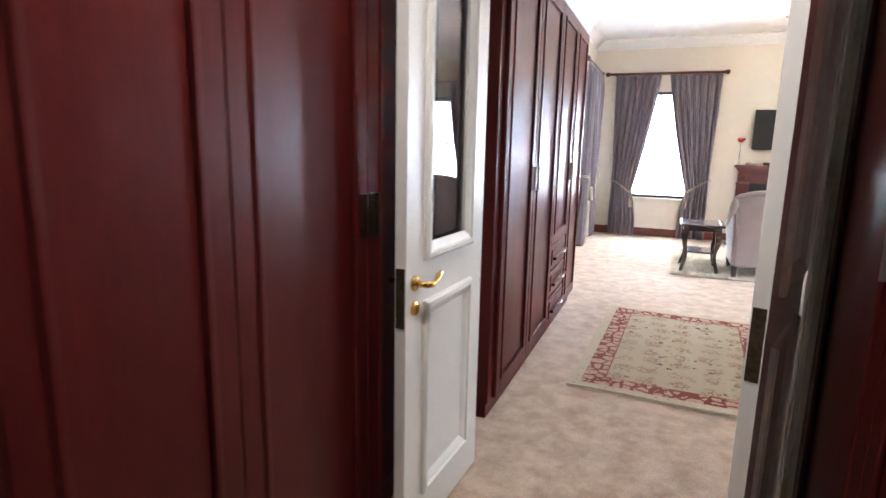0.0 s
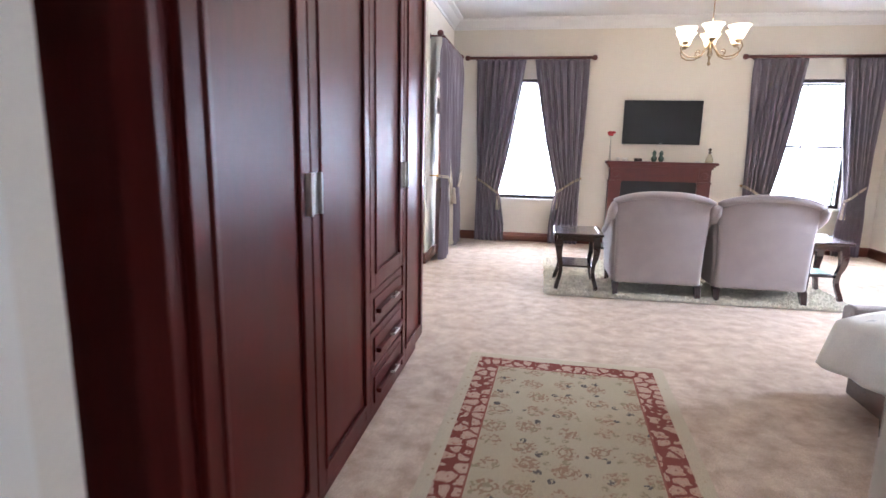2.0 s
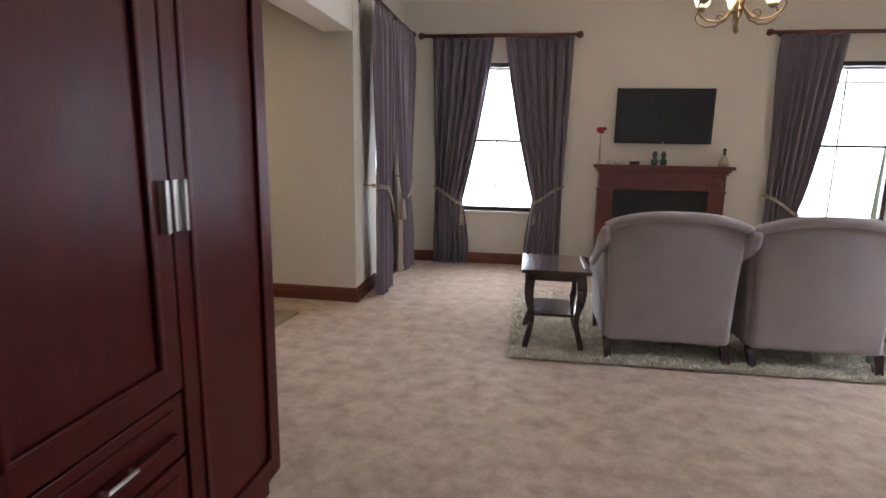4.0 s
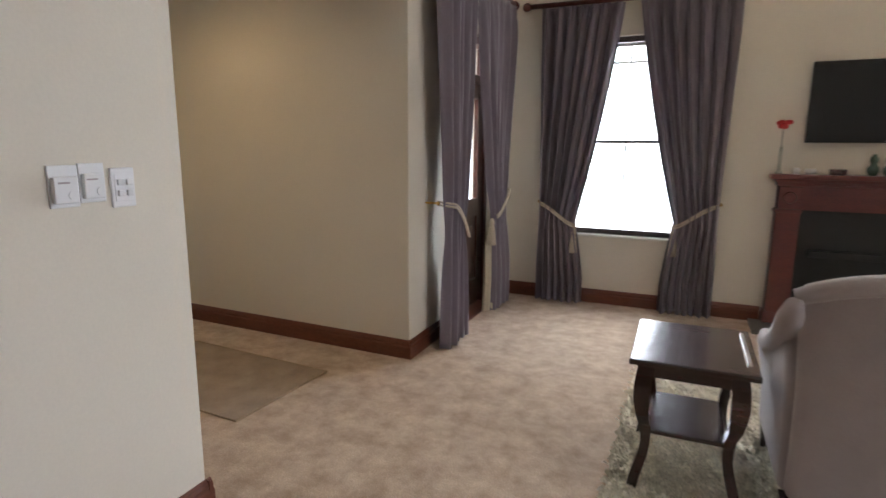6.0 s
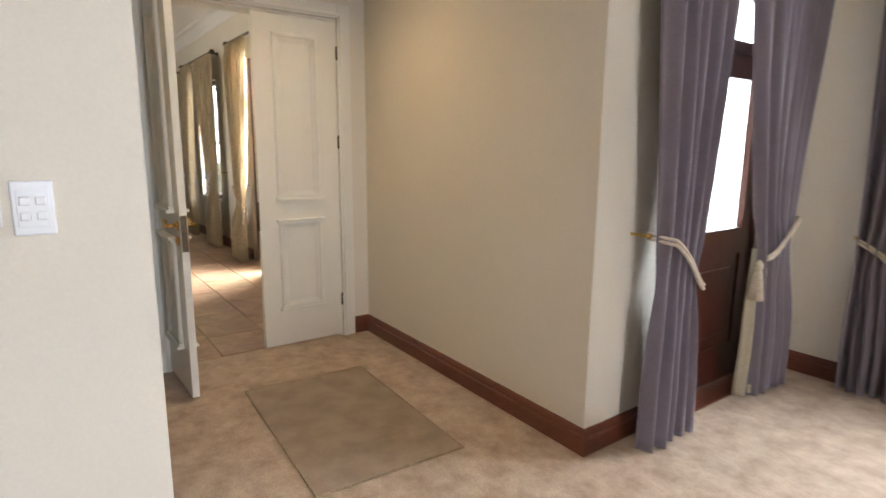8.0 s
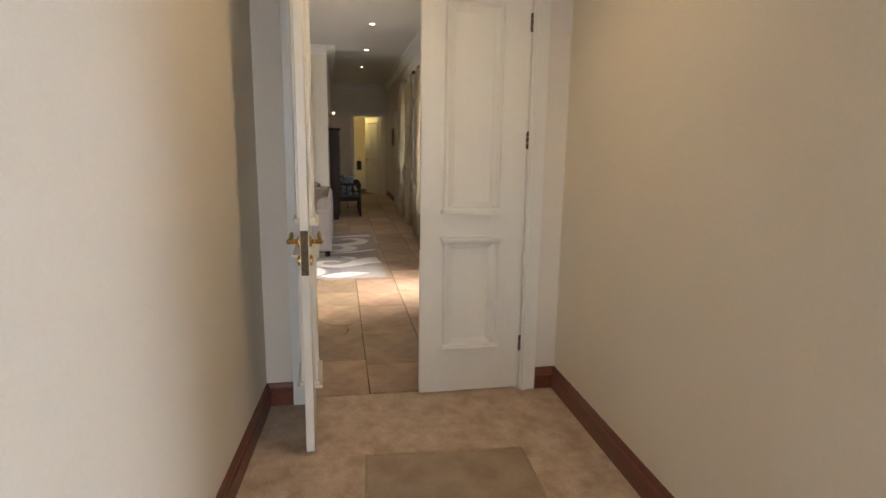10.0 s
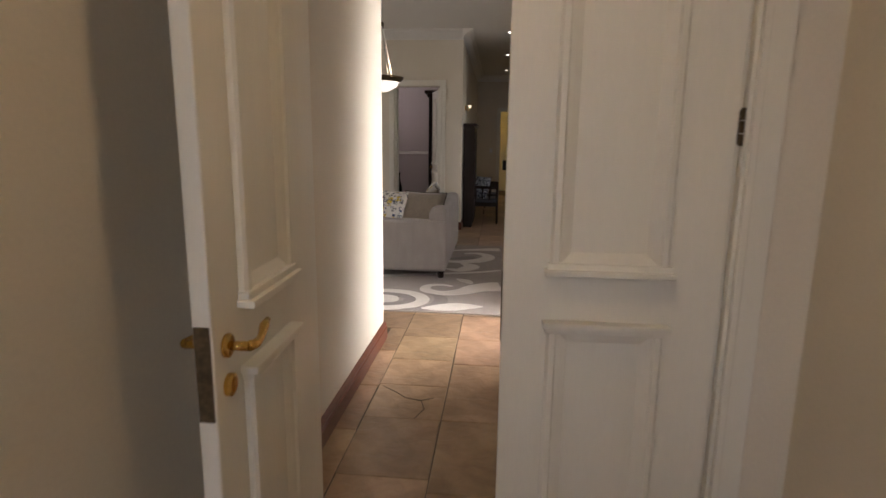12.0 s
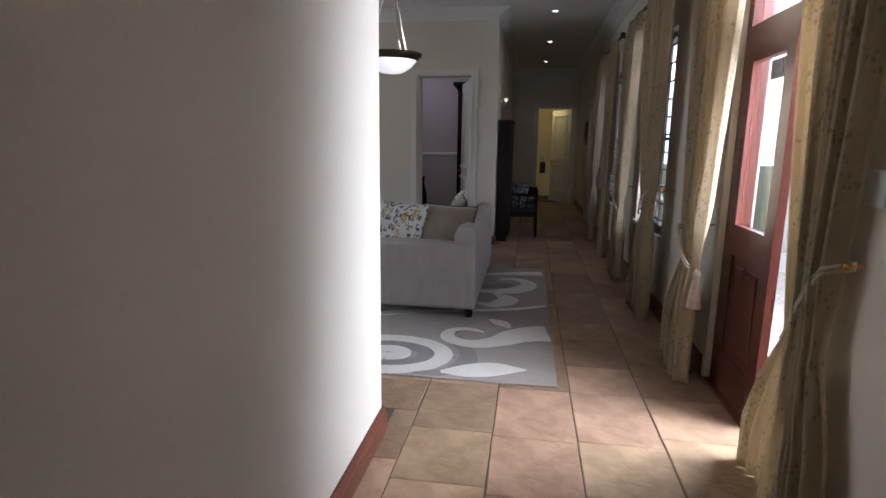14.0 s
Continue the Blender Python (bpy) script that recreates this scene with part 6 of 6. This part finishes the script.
def wood_chair(x, y, turn, label):
    e = thing("armchair", (0, 0, 0), label, "chair", "corridor chairs")
    part("seat", boxes((-0.28, 0.28, -0.26, 0.28, 0.40, 0.48), bev=0.02), mat("dark_blue_leather", (0.02, 0.022, 0.03), rough=0.4), e)
    for sx in (-1, 1):
        part("leg", sweep(bmesh.new(), [(sx * 0.26, 0.26, 0), (sx * 0.26, 0.25, 0.68)], [0.02, 0.028], n=8), EBONY, e)
        part("back_leg", sweep(bmesh.new(), [(sx * 0.26, -0.30, 0), (sx * 0.26, -0.26, 0.45), (sx * 0.26, -0.32, 0.92)], [0.02, 0.028, 0.022], n=8), EBONY, e)
        part("armrest", sweep(bmesh.new(), [(sx * 0.27, -0.28, 0.70), (sx * 0.28, 0.0, 0.69), (sx * 0.27, 0.28, 0.68)], [0.022, 0.028, 0.024], n=8), EBONY, e)
    for sx in (-1, 1):
        part("side_rail", boxes((sx * 0.26 - 0.015, sx * 0.26 + 0.015, -0.28, 0.25, 0.33, 0.42)), EBONY, e)
        for k in range(3):
            part("spindle", sweep(bmesh.new(), [(sx * 0.265, -0.15 + 0.13 * k, 0.41), (sx * 0.27, -0.15 + 0.13 * k, 0.55), (sx * 0.27, -0.15 + 0.13 * k, 0.69)], [0.012, 0.02, 0.012], n=6), EBONY, e)
    part("apron", boxes((-0.25, 0.25, 0.24, 0.27, 0.32, 0.41)), EBONY, e)
    part("crest", sweep(bmesh.new(), [(-0.27, -0.32, 0.95), (-0.1, -0.33, 1.0), (0, -0.33, 1.03), (0.1, -0.33, 1.0), (0.27, -0.32, 0.95)], [0.02, 0.03, 0.04, 0.03, 0.02], n=8), EBONY, e)
    part("stretcher", boxes((-0.25, 0.25, -0.01, 0.01, 0.18, 0.21)), EBONY, e)
    part("backrest", boxes((-0.26, 0.26, -0.33, -0.28, 0.55, 0.93), bev=0.015), EBONY, e)
    e.location, e.rotation_euler = (x, y, 0), (0, 0, radians(turn))
    return e


wood_chair(-12.6, 6.98 - 0.2, 0, "dark carved wooden armchair with a leather seat")
wood_chair(-13.6, 6.78, 0, "dark carved wooden armchair with a leather seat")
pillow("cushion", (-12.5, 6.72, 0.68), (0.46, 0.18, 0.42), 40, mat("blue_check_cloth", (0.4, 0.44, 0.5), (0.07, 0.08, 0.11), rough=0.9, scale=22, blend=0.1), "blue and white chair cushion", lean=20)

bag = thing("hanging_bag", (-19.0, 7.25, 1.0), "small dark bag hanging from a door knob", "bag")
part("pouch", boxes((-19.06, -18.98, 7.17, 7.33, 0.72, 1.02), bev=0.02), SOOT, bag)
part("strap", sweep(bmesh.new(), [(-19.02, 7.2, 1.0), (-19.02, 7.25, 1.16), (-19.02, 7.3, 1.0)], 0.008), SOOT, bag)
# far doors and small wall things
e = panelled_leaf("door_7", (-17.98, 7.92), 215, 0.80, 2.38, "cream panelled door leaf swung into the end room", plates=False)
e = panelled_leaf("door_8", (-11.68, 6.0), 196, 0.70, 2.42, "white panelled door leaf swung into the room", plates=False)
e = thing("floor_vase", (-13.2, 4.98, 0), "dark floor vase beside the plum wall", "vase")
part("vase", lathe(bmesh.new(), -13.2, 4.98, [(0.08, 0), (0.10, 0.3), (0.085, 0.6), (0.04, 0.8), (0.055, 0.9)], n=16), BLACK, e, smooth=True)
# added box standing in for a dark strip beside the door leaf
e = thing("wardrobe", (-13.0, 5.8, 0), "tall dark box standing in for a dark strip in the plum-walled room", "wardrobe")
part("body", boxes((-13.4, -12.6, 5.69, 5.92, 0.06, 2.36)), EBONY, e)
part("plinth", boxes((-13.38, -12.62, 5.70, 5.90, 0, 0.06)), EBONY, e)
bm = boxes((-13.42, -12.58, 5.66, 5.93, 2.36, 2.42), bev=0.008)
box(bm, -13.44, -12.55, 5.61, 5.95, 2.42, 2.48, bev=0.015)
part("cornice", bm, EBONY, e)
e = thing("wall_lamp", (-11.9, 6.43, 2.16), "small brass wall lamp with a lit amber shade", "wall lamp")
part("back_plate", ball(bmesh.new(), (-11.9, 6.435, 2.12), 0.05, (0.7, 0.25, 1)), BRASS, e)
part("arm", sweep(bmesh.new(), [(-11.9, 6.435, 2.10), (-11.9, 6.49, 2.08), (-11.9, 6.51, 2.12)], 0.008), BRASS, e)
part("shade", lathe(bmesh.new(), -11.9, 6.51, [(0.015, 2.12), (0.026, 2.145), (0.03, 2.165)], n=14, cap=False), SHADE, e, "lit amber glass shade", smooth=True)
e = thing("picture", (-15.9, 8.08, 1.75), "small dark framed picture on the corridor wall", "picture")
part("picture_frame", boxes((-16.15, -15.65, 8.06, 8.088, 1.5, 2.0), bev=0.005), DARKWOOD, e)
part("canvas", boxes((-16.1, -15.7, 8.056, 8.061, 1.55, 1.95)), mat("dark_landscape", (0.12, 0.11, 0.08), (0.05, 0.05, 0.045), scale=9), e)
casing("trim_casing_corridor", "y", 8.09, -15.1, -14.35, 2.3, side=-1)
structure("door_9", boxes((-15.1, -14.35, 8.065, 8.086, 0, 2.3)), WHITE, "closed white corridor door", "door")
e = thing("light_switch", (-17.9, 6.8, 1.3), "white switch plate beside the end door", "light switch")
part("back_plate", boxes((-17.9, -17.888, 6.78, 6.86, 1.25, 1.37)), PLASTIC, e)
bulb("end_room_bulb", (-18.35, 7.22, 2.65), 16, 0.1, (1.0, 0.78, 0.32))
bulb("back_room_bulb", (-13.2, 4.4, 2.7), 30, 0.2, (1.0, 0.92, 0.9))

# ---- flagstones ----
rnd = random.Random(5)
ys = [8.09, 7.635, 7.205, 6.77, 6.335, 5.90]
# cross joints of each course of stones, staggered
near = [[-3.48, -3.95, -4.62, -5.10, -5.52, -6.02, -6.50], [-3.48, -3.80, -4.35, -4.98, -5.46, -5.92, -6.50], [-3.48, -3.95, -4.60, -5.40, -5.90, -6.50], [-3.48, -4.05, -4.60, -5.03, -5.45, -5.93, -6.50], [-3.48, -3.9, -4.45, -5.0, -5.6, -6.1, -6.50]]
courses = []
for line in near:
    while line[-1] > -18.0:
        line.append(line[-1] - rnd.uniform(0.40, 0.62))
    courses.append(line)
floor_hall = bpy.data.objects["floor_hall"]


def stone(x0, x1, y0, y1, r):
    gx, gy, b = 0.0012, 0.0034, 0.0032
    bm = bmesh.new()
    cx, cy = (x0 + x1) / 2, (y0 + y1) / 2
    hx, hy = (x1 - x0) / 2 - gx, (y1 - y0) / 2 - gy
    j = [(r.uniform(-1, 1) * 0.003, r.uniform(-1, 1) * 0.003) for _ in range(4)]
    lo = [bm.verts.new((sx * hx + j[k][0], sy * hy + j[k][1], -0.006)) for k, (sx, sy) in enumerate(((-1, -1), (1, -1), (1, 1), (-1, 1)))]
    hi = [bm.verts.new((v.co.x - math.copysign(b, v.co.x), v.co.y - math.copysign(b, v.co.y), 0.0 + r.uniform(-0.0015, 0.001))) for v in lo]
    md = [bm.verts.new((v.co.x, v.co.y, -0.004)) for v in lo]
    for k in range(4):
        n = (k + 1) % 4
        bm.faces.new((lo[k], lo[n], md[n], md[k]))
        bm.faces.new((md[k], md[n], hi[n], hi[k]))
    bm.faces.new(hi)
    me = bpy.data.meshes.new("flagstone")
    bm.to_mesh(me)
    bm.free()
    me.materials.append(STONE)
    ob = new("flagstone", me)
    ob.location = (cx, cy, 0)
    ob.parent = floor_hall
    return ob


for line, c, d in zip(courses, ys, ys[1:]):
    for a, b in zip(line, line[1:]):
        if d < 6.3 and a > -5.85:
            if c > 6.3:
                stone(b, a, 6.198, c, rnd)
        elif not (a < -11.4 and d < 6.3):
            stone(b, a, d, c, rnd)
y = 5.90
while y > 1.1:
    line = [-6.0 - rnd.uniform(0, 0.3)]
    while line[-1] > -11.3:
        line.append(line[-1] - rnd.uniform(0.40, 0.62))
    for a, b in zip(line, line[1:]):
        stone(b, a, y - 0.435, y, rnd)
    y -= 0.435
# the cracked stone by the doors
bm = bmesh.new()
pts = [(-5.0, 6.36), (-4.92, 6.46), (-4.85, 6.53), (-4.82, 6.63), (-4.87, 6.70), (-4.72, 6.66), (-4.60, 6.62)]
for seq in (pts[:5], [pts[3], pts[5], pts[6]]):
    sweep(bm, [(x, y, 0.0) for x, y in seq], [0.002] + [0.0045, 0.003, 0.005][:len(seq) - 2] + [0.0015], n=5)
part("crack", bm, GROUT, floor_hall, "dark crack across a flagstone")

# ---- garden beyond the doors ----
LEAF = mat("garden_foliage", (0.07, 0.12, 0.035), (0.035, 0.07, 0.02), rough=0.7, scale=6, fine=40)
rnd = random.Random(9)
for cx, cy, r, h in ((-7.5, 17, 1.6, 2.2), (-4.5, 19, 2.0, 2.6), (-10.5, 18, 1.8, 2.4), (-3.8, 15.0, 1.0, 1.3), (-14, 20, 2.4, 3)):
    e = thing("garden_shrub", (cx, cy, -0.12), "dense green garden shrub beyond the veranda", "shrub", "garden shrubs")
    part("trunk", sweep(bmesh.new(), [(cx, cy, -0.12), (cx + 0.05, cy, h * 0.5)], [0.1, 0.04]), DARKWOOD, e)
    vs, fs = [], []
    for k in range(1400):
        a, t, q = rnd.uniform(0, 6.28), math.acos(rnd.uniform(-1, 1)), r * rnd.uniform(0.55, 1.0) * (1 + 0.25 * math.sin(5 * rnd.random()))
        p = Vector((q * math.sin(t) * math.cos(a), q * math.sin(t) * math.sin(a), h / 2 + h / 2 * math.cos(t) * rnd.uniform(0.7, 1)))
        u = Vector((rnd.uniform(-1, 1), rnd.uniform(-1, 1), rnd.uniform(-1, 1))).normalized() * 0.09
        w = u.cross(Vector((rnd.uniform(-1, 1), rnd.uniform(-1, 1), rnd.uniform(-1, 1)))).normalized() * 0.05
        i = len(vs)
        vs += [tuple(p - u), tuple(p + w), tuple(p + u), tuple(p - w)]
        fs.append((i, i + 1, i + 2, i + 3))
    me = bpy.data.meshes.new("leaves")
    me.from_pydata(vs, [], fs)
    me.materials.append(LEAF)
    lv = tagged(new("leaves", me), "small green leaves", kind="stuff")
    lv.parent = e

# self-glowing backdrop added to whiten the outside view, and the veranda's posts
BACKGLOW = glow("pale_backdrop_glow", (0.93, 0.97, 0.95), 5.0)
structure("backdrop", boxes((-60, 14, 55.0, 55.2, -0.3, 26), (-60.2, -60.0, 8.5, 55.0, -0.3, 26)), BACKGLOW, "glowing pale backdrop added beyond the garden", "backdrop")
POST = mat("white_post_paint", (0.74, 0.72, 0.67), (0.68, 0.66, 0.6), rough=0.6, fine_mix=0.02)
for x in (-10.6, -13.6):
    e = thing("veranda_post", (x, 10.05, -0.02), "white painted round veranda post with square foot", "post", "veranda posts")
    part("shaft", lathe(bmesh.new(), x, 10.05, [(0.10, 0.22), (0.105, 0.5), (0.085, 2.3), (0.11, 2.34), (0.11, 2.4)], n=20), POST, e, smooth=True)
    part("foot", boxes((x - 0.15, x + 0.15, 9.9, 10.2, -0.02, 0.22), bev=0.01), POST, e)
structure("veranda_beam", boxes((-15.0, -9.2, 9.98, 10.12, 2.4, 2.62), bev=0.01), DOORWOOD, "brown timber veranda beam over the posts", "beam")
e = thing("door_wedge", (-6.98, 8.0, 0.0), "small green rubber wedge by the garden door", "door wedge")
bm = bmesh.new()
lo = [bm.verts.new(p) for p in ((-7.05, 7.98, 0.001), (-6.93, 7.98, 0.001), (-6.93, 8.03, 0.001), (-7.05, 8.03, 0.001))]
hi = [bm.verts.new(p) for p in ((-7.05, 7.985, 0.006), (-6.93, 7.985, 0.032), (-6.93, 8.025, 0.032), (-7.05, 8.025, 0.006))]
for k in range(4):
    bm.faces.new((lo[k], lo[(k + 1) % 4], hi[(k + 1) % 4], hi[k]))
bm.faces.new(lo[::-1])
bm.faces.new(hi)
part("wedge_body", bm, mat("green_rubber", (0.04, 0.16, 0.07), (0.03, 0.11, 0.05), rough=0.6), e)
